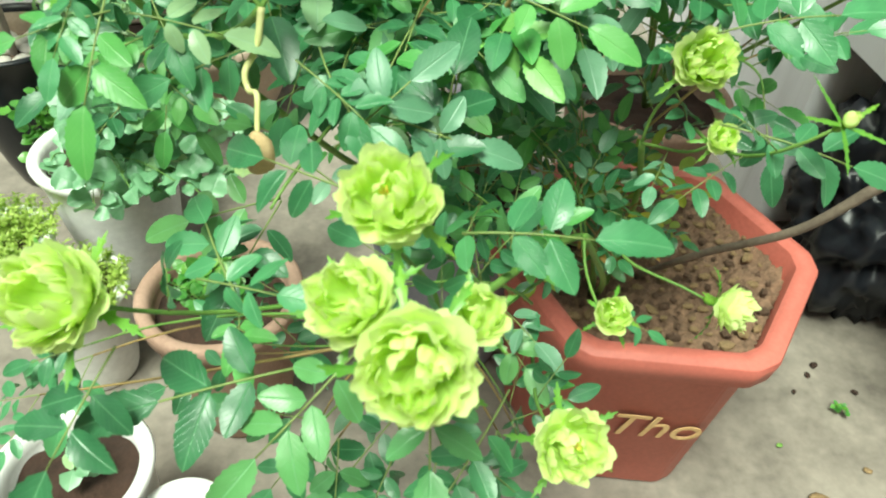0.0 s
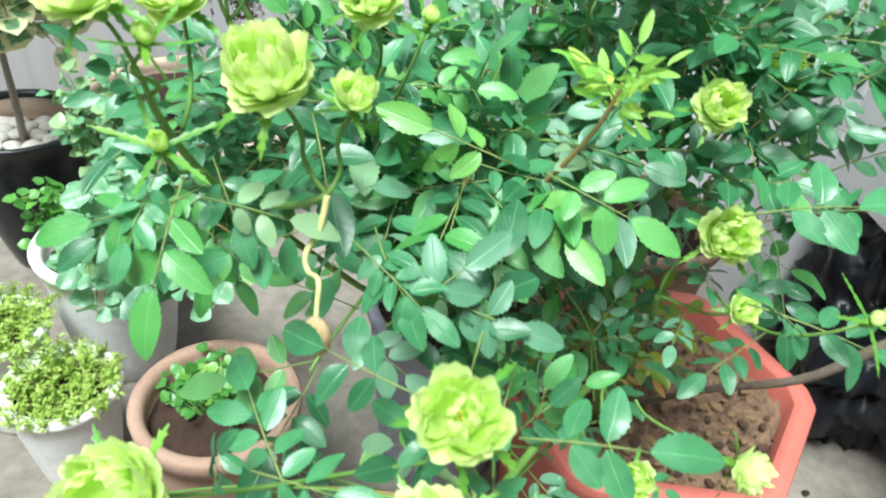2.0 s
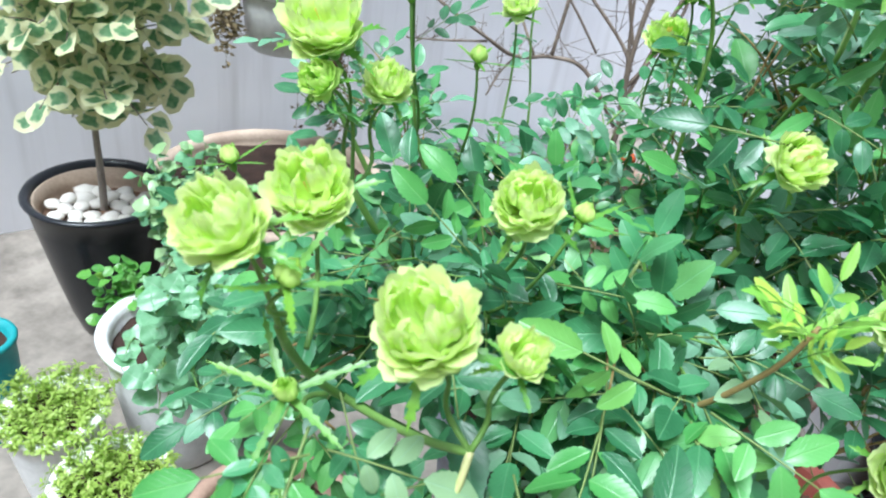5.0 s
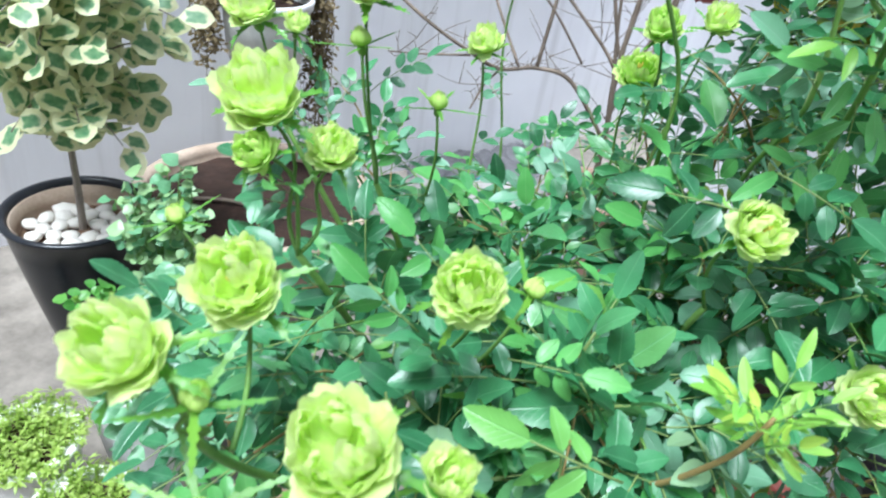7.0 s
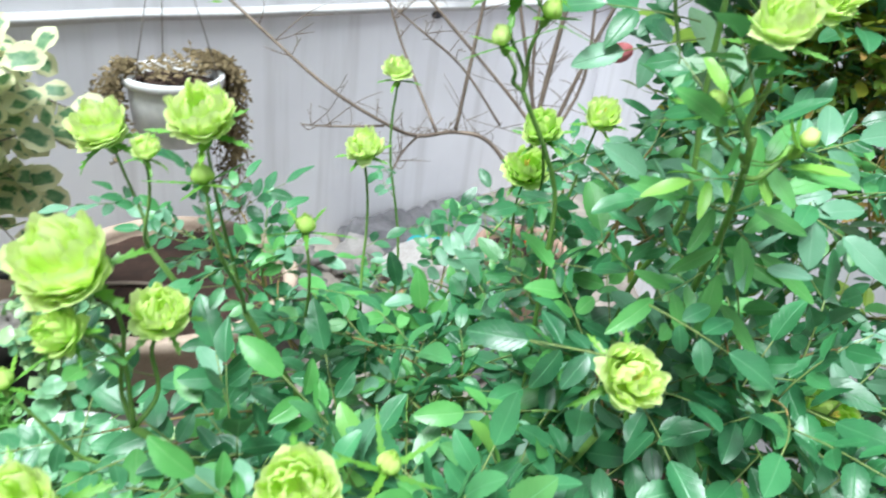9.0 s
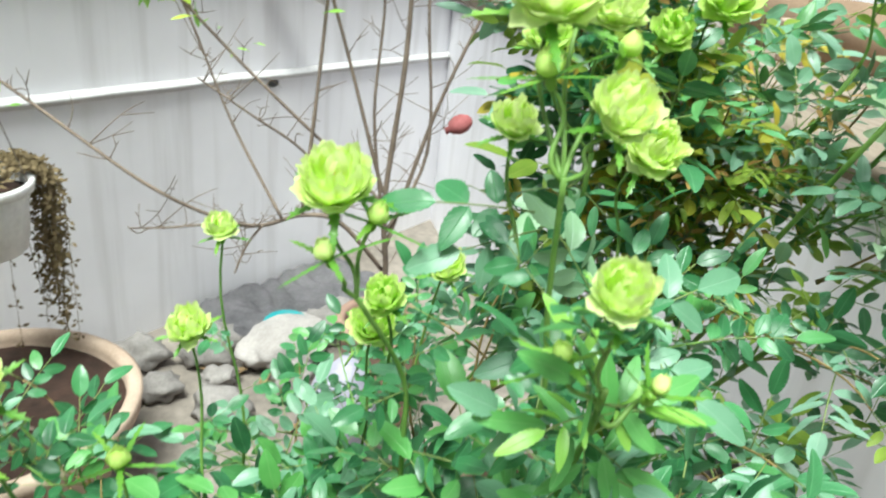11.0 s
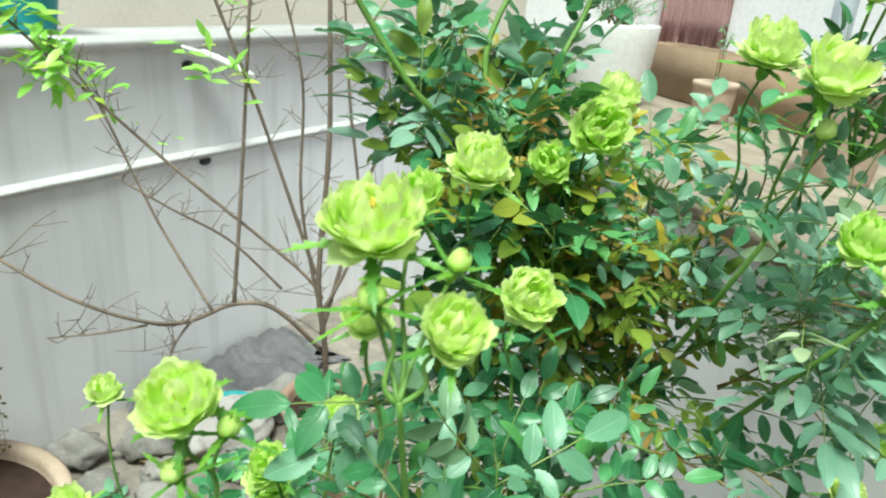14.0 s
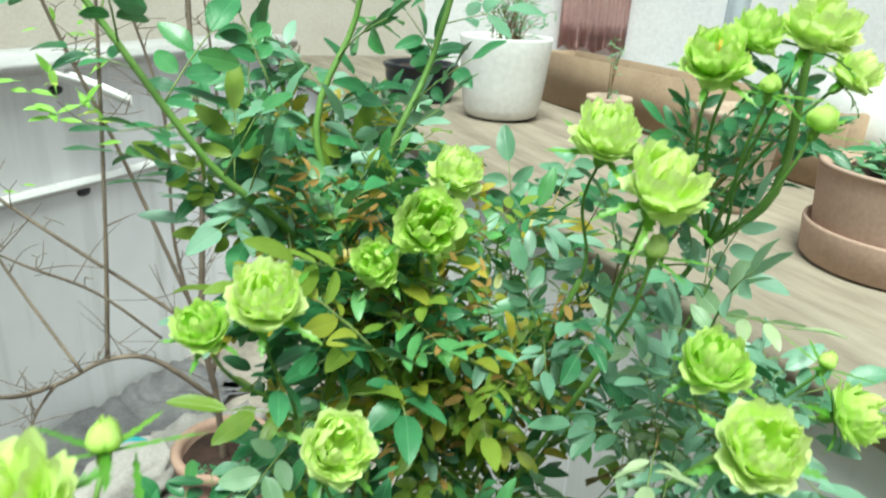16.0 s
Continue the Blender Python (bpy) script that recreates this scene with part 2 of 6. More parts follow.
WALL = wall_material()


def plank_material():
    """Weathered board: long grain, dark cracks and blotches."""
    m, nt, b = mat("weathered_plank", 0.8, 0, 0.35)
    co = nt.nodes.new("ShaderNodeTexCoord").outputs["Object"]
    mp = nt.nodes.new("ShaderNodeMapping")
    mp.inputs["Scale"].default_value = (1.3, 9, 9)
    nt.links.new(co, mp.inputs["Vector"])
    grain = noise_tex(nt, 3.0, 6, mp.outputs[0], 0.65)
    blotch = noise_tex(nt, 5.0, 5)
    col = ramp(nt, grain, [(0.30, (0.20, 0.160, 0.125)), (0.50, (0.30, 0.250, 0.195)), (0.74, (0.385, 0.33, 0.265))])
    col = mix(nt, calc(nt, 'MULTIPLY', ramp(nt, blotch, [(0.45, (0, 0, 0)), (0.75, (1, 1, 1))]), 0.5), col, (0.22, 0.18, 0.14))
    nt.links.new(col, b.inputs["Base Color"])
    bump(nt, b, mix(nt, 0.5, grain, noise_tex(nt, 60.0, 5)), 0.5, 0.004)
    return m


COPING = plank_material()


def variegated_material():
    m, nt, b = mat("leaf_variegated", 0.45, 0, 0.5)
    uv = nt.nodes.new("ShaderNodeUVMap").outputs["UV"]
    sep = nt.nodes.new("ShaderNodeSeparateXYZ")
    nt.links.new(uv, sep.inputs[0])
    side = calc(nt, 'ABSOLUTE', calc(nt, 'SUBTRACT', sep.outputs[0], 0.5))
    tip = calc(nt, 'ABSOLUTE', calc(nt, 'SUBTRACT', sep.outputs[1], 0.5))
    away = calc(nt, 'MAXIMUM', calc(nt, 'MULTIPLY', side, 1.35), calc(nt, 'MULTIPLY', tip, 1.1))
    away = calc(nt, 'ADD', away, calc(nt, 'MULTIPLY', calc(nt, 'SUBTRACT', noise_tex(nt, 70, 3), 0.5), 0.30))
    green = ramp(nt, noise_tex(nt, 60, 3), [(0.35, (0.10, 0.27, 0.12)), (0.65, (0.25, 0.42, 0.22))])
    col = mix(nt, ramp(nt, away, [(0.25, (0, 0, 0)), (0.33, (1, 1, 1))]), green, (0.80, 0.80, 0.50))
    nt.links.new(col, b.inputs["Base Color"])
    tr = node(nt, "ShaderNodeBsdfTranslucent")
    nt.links.new(col, tr.inputs["Color"])
    ms = nt.nodes.new("ShaderNodeMixShader")
    ms.inputs[0].default_value = 0.48
    nt.links.new(b.outputs[0], ms.inputs[1])
    nt.links.new(tr.outputs[0], ms.inputs[2])
    nt.links.new(ms.outputs[0], nt.nodes["Material Output"].inputs["Surface"])
    return m


VARIEG = variegated_material()


# ---- mesh helpers ----
def part(name, bm, material, parent=None, label="", smooth=True):
    """Links a bmesh as one mesh object under a thing or a part."""
    me = bpy.data.meshes.new(name)
    bm.to_mesh(me)
    bm.free()
    for mm in (material if isinstance(material, (list, tuple)) else (material,)):
        me.materials.append(mm)
    if smooth:
        me.shade_smooth()
    ob = new(name, me)
    if parent is not None:
        ob.parent = parent
    if label:
        ob["label"] = label
    return ob


def thing(name, label, category, group="", at=(0, 0, 0), kind=""):
    e = new(name)
    e.empty_display_size = 0.05
    e.location = at
    return tagged(e, label, category, group, kind)


def lathe(bm, profile, n=40, wobble=0.0, seed=0):
    """Turns a profile of (radius, height) round z; a closed skin of rings."""
    rng = random.Random(seed)
    ph = rng.uniform(0, 6.28)
    rings = []
    for r, z in profile:
        ring = []
        for i in range(n):
            a = 2 * math.pi * i / n
            rr = r * (1 + wobble * math.sin(3 * a + ph + z * 9))
            ring.append(bm.verts.new((rr * math.cos(a), rr * math.sin(a), z)))
        rings.append(ring)
    for a, b in zip(rings, rings[1:]):
        for i in range(n):
            bm.faces.new((a[i], a[(i + 1) % n], b[(i + 1) % n], b[i]))
    bm.faces.new(list(reversed(rings[0])))
    bm.faces.new(rings[-1])
    return bm


def tube(bm, pts, r0, r1, n=6, knots=0.0, rng=None):
    """A tapered round stem along points, closed at both ends."""
    pts = [Vector(p) for p in pts]
    prev = None
    side = Vector((1, 0, 0))
    for i, p in enumerate(pts):
        d = (pts[min(i + 1, len(pts) - 1)] - pts[max(i - 1, 0)]).normalized()
        side = (side - d * side.dot(d))
        if side.length < 1e-4:
            side = d.orthogonal()
        side.normalize()
        up = d.cross(side)
        f = i / max(1, len(pts) - 1)
        r = r0 + (r1 - r0) * f
        if knots and rng:
            r *= 1 + knots * rng.uniform(-1, 1)
        ring = [bm.verts.new(p + (side * math.cos(a) + up * math.sin(a)) * r) for a in [2 * math.pi * k / n for k in range(n)]]
        if prev:
            for k in range(n):
                bm.faces.new((prev[k], prev[(k + 1) % n], ring[(k + 1) % n], ring[k]))
        else:
            bm.faces.new(list(reversed(ring)))
        prev = ring
    bm.faces.new(prev)


def bend(p0, p1, p2, n=9):
    a, b, c = Vector(p0), Vector(p1), Vector(p2)
    return [a * (1 - t) ** 2 + b * 2 * t * (1 - t) + c * t * t for t in [i / (n - 1) for i in range(n)]]


def spline(pts, per=5):
    """A smooth line through points."""
    P = [Vector(p) for p in pts]
    out = []
    for i in range(len(P) - 1):
        a, b, c, d = P[max(i - 1, 0)], P[i], P[i + 1], P[min(i + 2, len(P) - 1)]
        for k in range(per):
            t = k / per
            out.append(0.5 * ((2 * b) + (c - a) * t + (2 * a - 5 * b + 4 * c - d) * t * t + (3 * b - a - 3 * c + d) * t ** 3))
    out.append(P[-1])
    return out


def box(bm, x0, x1, y0, y1, z0, z1, bevel=0.0):
    m = Matrix.Translation(((x0 + x1) / 2, (y0 + y1) / 2, (z0 + z1) / 2)) @ Matrix.Diagonal((x1 - x0, y1 - y0, z1 - z0, 1))
    res = bmesh.ops.create_cube(bm, size=1, matrix=m)
    if bevel:
        es = list({e for v in res["verts"] for e in v.link_edges})
        bmesh.ops.bevel(bm, geom=es, offset=bevel, segments=2, affect='EDGES')
    return bm


def frame_on(p, ahead, normal):
    """A pose at p whose y looks along ahead and whose z is near normal."""
    y = Vector(ahead).normalized()
    z = Vector(normal)
    z = z - y * z.dot(y)
    if z.length < 1e-4:
        z = y.orthogonal()
    z.normalize()
    x = y.cross(z)
    m = Matrix((x, y, z)).transposed().to_4x4()
    m.translation = p
    return m


# ---- leaves ----
def blade(bm, uvl, m, length, width, teeth=7, fold=0.18, droop=0.12, shape=0.9, mi=0, wave=0.0, rng=None):
    """One leaf blade: ovate, toothed, folded along the midrib, drooping to the tip."""
    cols = []
    n = teeth * 2
    ph = rng.uniform(0, 6) if rng else 0
    for i in range(n + 1):
        t = i / n
        w = width * 0.5 * (math.sin(math.pi * min(1, t) ** shape) ** 0.68 if 0 < t < 1 else 0.0)
        notch = 1.0 if (i % 2 == 0 or t > 0.97) else 0.90
        w *= notch
        y = t * length + (0.012 * length if i % 2 else 0)
        z = -droop * length * t * t
        lift = fold * w + wave * w * math.sin(9 * t + ph)
        row = []
        for s in (-1, 0, 1):
            v = bm.verts.new(m @ Vector((s * w, y, z + (lift if s else 0.0) + (wave * w * math.sin(7 * t + ph) * s))))
            row.append((v, (0.5 + 0.5 * s * (w / (width * 0.5) if w else 0) * 0.98, t)))
        cols.append(row)
    for a, b in zip(cols, cols[1:]):
        for k in (0, 1):
            quad = [a[k], a[k + 1], b[k + 1], b[k]]
            f = bm.faces.new([q[0] for q in quad])
            f.material_index = mi
            for lp, q in zip(f.loops, quad):
                lp[uvl].uv = q[1]


def compound_leaf(seed, pairs, length, leaflet, slim=1.0):
    """A rose leaf: a thin stalk with toothed leaflets in pairs and one at the end."""
    rng = random.Random(seed)
    bm = bmesh.new()
    uvl = bm.loops.layers.uv.new("UVMap")
    curve = rng.uniform(-0.25, 0.05)
    side = rng.uniform(-0.15, 0.15)
    pts = [Vector((side * length * t * t, length * t, curve * length * t * t)) for t in (0, 0.25, 0.5, 0.75, 1.0)]
    tube(bm, pts, 0.0008, 0.0005, 4)
    for f in bm.faces:
        f.material_index = 1
    for k in range(pairs):
        t = 0.38 + 0.56 * k / max(1, pairs - 0.0)
        p = Vector((side * length * t * t, length * t, curve * length * t * t))
        for s in (-1, 1):
            size = leaflet * rng.uniform(0.72, 0.98) * (0.8 + 0.2 * k / max(1, pairs - 1) if pairs > 1 else 1)
            a = radians(rng.uniform(48, 74)) * s
            m = Matrix.Translation(p) @ Matrix.Rotation(-a, 4, 'Z') @ Matrix.Rotation(radians(rng.uniform(-28, 14)), 4, 'X') @ Matrix.Rotation(radians(rng.uniform(-25, 25)), 4, 'Y')
            m = m @ Matrix.Translation((0, 0.002, 0))
            blade(bm, uvl, m, size, size * rng.uniform(0.50, 0.60) * slim, 8, rng.uniform(0.12, 0.42), rng.uniform(0.02, 0.30), 0.9, 0, 0.06, rng)
    m = Matrix.Translation(pts[-1]) @ Matrix.Rotation(radians(rng.uniform(-25, 10)), 4, 'X') @ Matrix.Rotation(radians(rng.uniform(-20, 20)), 4, 'Y')
    blade(bm, uvl, m, leaflet * rng.uniform(1.0, 1.15), leaflet * rng.uniform(0.52, 0.60) * slim, 9, rng.uniform(0.12, 0.40), rng.uniform(0.04, 0.28), 0.9, 0, 0.06, rng)
    me = bpy.data.meshes.new("leaf")
    bm.to_mesh(me)
    bm.free()
    me.shade_smooth()
    return me


LEAF_SHAPES = [compound_leaf(10 + i, (2, 2, 3, 2, 3, 2, 1, 2)[i], (0.062, 0.055, 0.075, 0.068, 0.082, 0.058, 0.04, 0.065)[i], (0.036, 0.032, 0.031, 0.040, 0.034, 0.035, 0.038, 0.030)[i]) for i in range(8)]
for me in LEAF_SHAPES:
    me.materials.append(LEAF)
    me.materials.append(STALK)


def with_material(shapes, first):
    out = []
    for me in shapes:
        c = me.copy()
        c.materials[0] = first
        out.append(c)
    return out


SLIM_SHAPES = [compound_leaf(40 + i, (2, 2, 1, 3)[i], (0.05, 0.045, 0.03, 0.06)[i], (0.036, 0.032, 0.040, 0.032)[i], 0.62) for i in range(4)]
for me in SLIM_SHAPES:
    me.materials.append(YOUNG)
    me.materials.append(STEM)
YELLOW_SHAPES = with_material(LEAF_SHAPES[:4], YELLOW)
BROWN_SHAPES = [compound_leaf(70 + i, 2, 0.055, 0.032, 0.66) for i in range(3)]
for me in BROWN_SHAPES:
    me.materials.append(BROWN)
    me.materials.append(BARK)
PALE_SHAPES = with_material(LEAF_SHAPES[:5], PALE)
LIGHT_SHAPES = with_material(LEAF_SHAPES[:5], LIGHT)
SLENDER = [compound_leaf(80 + i, (2, 2, 3, 1)[i], (0.06, 0.055, 0.07, 0.045)[i], (0.040, 0.036, 0.036, 0.044)[i], 0.74) for i in range(4)]
for me in SLENDER:
    me.materials.append(LEAF)
    me.materials.append(STALK)
LANCE = [compound_leaf(95 + i, (1, 2, 1)[i], (0.045, 0.060, 0.035)[i], (0.066, 0.058, 0.060)[i], 0.60) for i in range(3)]
for me in LANCE:
    me.materials.append(LIGHT)
    me.materials.append(STEM)
OLIVE_SHAPES = with_material(LEAF_SHAPES[:3], OLIVE) + with_material(SLENDER[:2], OLIVE)
SHEEN_SLENDER = with_material(SLENDER, SHEEN_LEAF)
ROSE_SHAPES = LEAF_SHAPES * 3 + PALE_SHAPES + LIGHT_SHAPES
TALL_SHAPES = LEAF_SHAPES * 2 + SLENDER * 4 + PALE_SHAPES + LIGHT_SHAPES[:2] + SHEEN_SLENDER
SMALL_SHAPES = [compound_leaf(60 + i, 3, 0.055, 0.021, 0.95) for i in range(3)]
for me in SMALL_SHAPES:
    me.materials.append(LEAF)
    me.materials.append(STEM_RED)


def join_meshes(name, items, materials):
    """Many placed meshes as one, with their own coordinates kept."""
    vs, ls, starts, mats, uvs = [], [], [], [], []
    nv = nl = 0
    cache = {}
    for me, m in items:
        if me.name not in cache:
            co = np.empty(len(me.vertices) * 3, np.float32)
            me.vertices.foreach_get("co", co)
            li = np.empty(len(me.loops), np.int32)
            me.loops.foreach_get("vertex_index", li)
            st = np.empty(len(me.polygons), np.int32)
            me.polygons.foreach_get("loop_start", st)
            mi = np.empty(len(me.polygons), np.int32)
            me.polygons.foreach_get("material_index", mi)
            uv = np.zeros(len(me.loops) * 2, np.float32)
            me.uv_layers[0].data.foreach_get("uv", uv)
            cache[me.name] = (co.reshape(-1, 3), li, st, mi, uv)
        co, li, st, mi, uv = cache[me.name]
        M = np.array(m, np.float32)
        vs.append(co @ M[:3, :3].T + M[:3, 3])
        ls.append(li + nv)
        starts.append(st + nl)
        mats.append(mi)
        uvs.append(uv)
        nv += len(co)
        nl += len(li)
    me = bpy.data.meshes.new(name)
    me.vertices.add(nv)
    me.vertices.foreach_set("co", np.concatenate(vs).ravel())
    me.loops.add(nl)
    me.loops.foreach_set("vertex_index", np.concatenate(ls))
    st = np.concatenate(starts)
    me.polygons.add(len(st))
    me.polygons.foreach_set("loop_start", st)
    me.polygons.foreach_set("material_index", np.concatenate(mats))
    me.uv_layers.new(name="UVMap").data.foreach_set("uv", np.concatenate(uvs))
    for mm in materials:
        me.materials.append(mm)
    me.update(calc_edges=True)
    me.validate()
    me.shade_smooth()
    return new(name, me)


# ---- flowers: every shape is one unit across ----
def petal(bm, uvl, turn, line, width, ruffle, curl, rng, cap=1.2, centre=(0.0, 0.0)):
    """One ruffled petal along a bent line of (radius, height) points: broad, round-ended, its edge waved and turned outwards."""
    nu, nv = 12, 8
    ph, ph2, ph3 = rng.uniform(0, 6.3), rng.uniform(0, 6.3), rng.uniform(0, 6.3)
    p0, p1, p2 = line
    skew, slant = rng.uniform(-0.12, 0.12), rng.uniform(-0.05, 0.05)
    grid = []
    for j in range(nv + 1):
        v = j / nv
        row = []
        for i in range(nu + 1):
            u = 2 * i / nu - 1
            # a rounded outline with shallow notches
            vv = v * (1 - 0.17 * u ** 6 + v * (0.030 * math.sin(3.2 * u + ph3) + 0.020 * math.sin(10.0 * u + ph)))
            q = 1 - vv
            r = p0[0] * q * q + 2 * p1[0] * q * vv + p2[0] * vv * vv
            z = p0[1] * q * q + 2 * p1[1] * q * vv + p2[1] * vv * vv
            dr = 2 * q * (p1[0] - p0[0]) + 2 * vv * (p2[0] - p1[0])
            dz = 2 * q * (p1[1] - p0[1]) + 2 * vv * (p2[1] - p1[1])
            ln = math.hypot(dr, dz) or 1.0
            # outward normal of the line
            nr, nz = dz / ln, -dr / ln
            over = max(0.0, vv - 0.58)
            off = curl * over * over * 4 + ruffle * v ** 1.6 * (math.sin(2.9 * u + ph) + 0.40 * math.sin(7.0 * u + ph2)) - 0.10 * width * u * u
            r, z = r + nr * off, z + nz * off + slant * u * v
            w = width * (0.42 + 0.58 * math.sin(math.pi * 0.5 * min(1, 1.35 * v)))
            a = turn + (u + skew * v) * min(cap, w / (abs(r) + 0.07))
            row.append((bm.verts.new((centre[0] + r * math.cos(a), centre[1] + r * math.sin(a), z)), (i / nu, v)))
        grid.append(row)
    for j in range(nv):
        for i in range(nu):
            quad = [grid[j][i], grid[j][i + 1], grid[j + 1][i + 1], grid[j + 1][i]]
            f = bm.faces.new([k[0] for k in quad])
            for lp, k in zip(f.loops, quad):
                lp[uvl].uv = k[1]


def rosette(seed, count=46, widest=104.0, material=None, eye=False):
    """A full, globe-shaped rose: petal edges lie over a dome, standing in the middle and turned out and down at the sides."""
    rng = random.Random(seed)
    bm = bmesh.new()
    uvl = bm.loops.layers.uv.new("UVMap")
    swirl = rng.uniform(0, 6.3)
    R = 0.44 / math.sin(radians(min(90.0, widest)))
    for i in range(count):
        f = (i + 0.5) / count
        if eye and f < 0.07:
            continue
        th = radians((8 + (widest - 8) * f ** 0.92) + rng.uniform(-8, 8))
        turn = i * 2.39996 + rng.uniform(-0.6, 0.6)
        k = R * rng.uniform(0.90, 1.03) * (0.93 if f > 0.88 else 1.0)
        tip = (max(0.03, k * math.sin(th)), -0.03 + 0.84 * k * math.cos(th))
        # petals hug the dome; a few of the lowest turn out
        lean = radians(rng.uniform(-6, 16) + 24 * f * f + (rng.uniform(0, 22) if f > 0.88 else 0))
        ahead = (-math.cos(th) * math.cos(lean) + math.sin(th) * math.sin(lean), math.sin(th) * math.cos(lean) + math.cos(th) * math.sin(lean))
        knee = (max(0.10, tip[0] - 0.31 * ahead[0]), max(-0.42, tip[1] - 0.31 * ahead[1]))
        # the middle is parted into a few folded groups
        g = swirl + 2.1 * (i % 3)
        c = max(0.0, 0.55 - f) * 0.26
        petal(bm, uvl, turn, ((0.02 + 0.05 * f, -0.30), knee, tip), rng.uniform(0.13, 0.18) + 0.22 * f, (0.044 if f < 0.5 else 0.018) + 0.014 * rng.random(), 0.06 + (0.12 + 0.14 * f) * rng.random(), rng, 1.25 - 0.30 * f,
              (c * math.cos(g), c * math.sin(g)))
    if eye:
        first = len(bm.faces)
        for k in range(9):
            a, r = rng.uniform(0, 6.3), rng.uniform(0.0, 0.05)
            top = Vector((r * 1.6 * math.cos(a), r * 1.6 * math.sin(a), rng.uniform(0.20, 0.30)))
            tube(bm, [Vector((r * math.cos(a), r * math.sin(a), -0.05)), top], 0.005, 0.010, 4)
        bm.faces.ensure_lookup_table()
        for fc in bm.faces[first:]:
            fc.material_index = 1
    me = bpy.data.meshes.new("flower")
    bm.to_mesh(me)
    bm.free()
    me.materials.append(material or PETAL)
    me.materials.append(STAMEN)
    me.shade_smooth()
    return me


def bud_shape(seed, fat=0.8, material=None):
    """A swelling bud: petals wrapped into a ball that is still nearly shut at the top."""
    rng = random.Random(seed)
    bm = bmesh.new()
    uvl = bm.loops.layers.uv.new("UVMap")
    for i in range(20):
        f = (i + 0.5) / 20
        petal(bm, uvl, i * 2.39996 + rng.uniform(-0.3, 0.3), ((0.03, -0.30), (0.20 + 0.56 * f * fat, -0.14 + 0.12 * (1 - f)), (0.06 + 0.20 * f, 0.40 - 0.16 * f + rng.uniform(-0.05, 0.04))), 0.20 + 0.10 * f, 0.014, 0.03 + 0.05 * rng.random(), rng, 1.1)
    me = bpy.data.meshes.new("bud")
    bm.to_mesh(me)
    bm.free()
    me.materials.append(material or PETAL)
    me.shade_smooth()
    return me


def calyx_shape(seed, reach=0.75, droop=1.0, lobes=True):
    """The green cup under a flower with five long, fringed sepals."""
    rng = random.Random(seed)
    bm = bmesh.new()
    uvl = bm.loops.layers.uv.new("UVMap")
    lathe(bm, [(0.035, -0.46), (0.075, -0.41), (0.105, -0.33), (0.095, -0.25), (0.11, -0.20), (0.07, -0.17)], 10)
    for k in range(5):
        a = 2 * math.pi * k / 5 + rng.uniform(-0.25, 0.25)
        R = Matrix.Rotation(a, 4, 'Z')
        ln = reach * rng.uniform(0.75, 1.1)
        rows = []
        twist = rng.uniform(-0.4, 0.4)
        for j in range(15):
            t = j / 14
            fringe = lobes and j in (4, 6, 9, 11)
            y = 0.08 + ln * t * (1 - 0.25 * droop * t)
            z = -0.22 + 0.16 * ln * t - droop * 0.55 * ln * t * t
            w = 0.052 * (1 - t) ** 0.6 + 0.005 + (0.042 * (1 - 0.4 * t) if fringe else 0)
            x = twist * t * t * 0.2
            rows.append([(bm.verts.new(R @ Vector((x + s * w, y + (0.050 if abs(s) and fringe else 0), z + 0.25 * w * abs(s)))), (0.5 + 0.5 * s, t)) for s in (-1, 0, 1)])
        for A, B in zip(rows, rows[1:]):
            for s in (0, 1):
                quad = [A[s], A[s + 1], B[s + 1], B[s]]
                f = bm.faces.new([q[0] for q in quad])
                for lp, q in zip(f.loops, quad):
                    lp[uvl].uv = q[1]
    me = bpy.data.meshes.new("calyx")
    bm.to_mesh(me)
    bm.free()
    me.materials.append(SEPAL)
    me.shade_smooth()
    return me


FULL = [rosette(1, 58, 104), rosette(2, 60, 108), rosette(3, 56, 102), rosette(4, 62, 106), rosette(5, 56, 104, None, True), rosette(6, 58, 108, None, True)]
DEEP = [rosette(7, 54, 102, PETAL_DEEP), rosette(8, 56, 106, PETAL_DEEP, True)]
HALF = [rosette(11, 36, 72), rosette(12, 38, 82)]
BUDS = [bud_shape(21, 0.9, PETAL_DEEP), bud_shape(22, 0.8), bud_shape(23, 1.0, PETAL_DEEP)]
CALYX = [calyx_shape(31, 0.86, 0.35), calyx_shape(32, 0.94, 0.7), calyx_shape(33, 0.82, 0.15)]
BUD_CALYX = [calyx_shape(35, 1.0, -0.4), calyx_shape(36, 1.2, 0.05)]


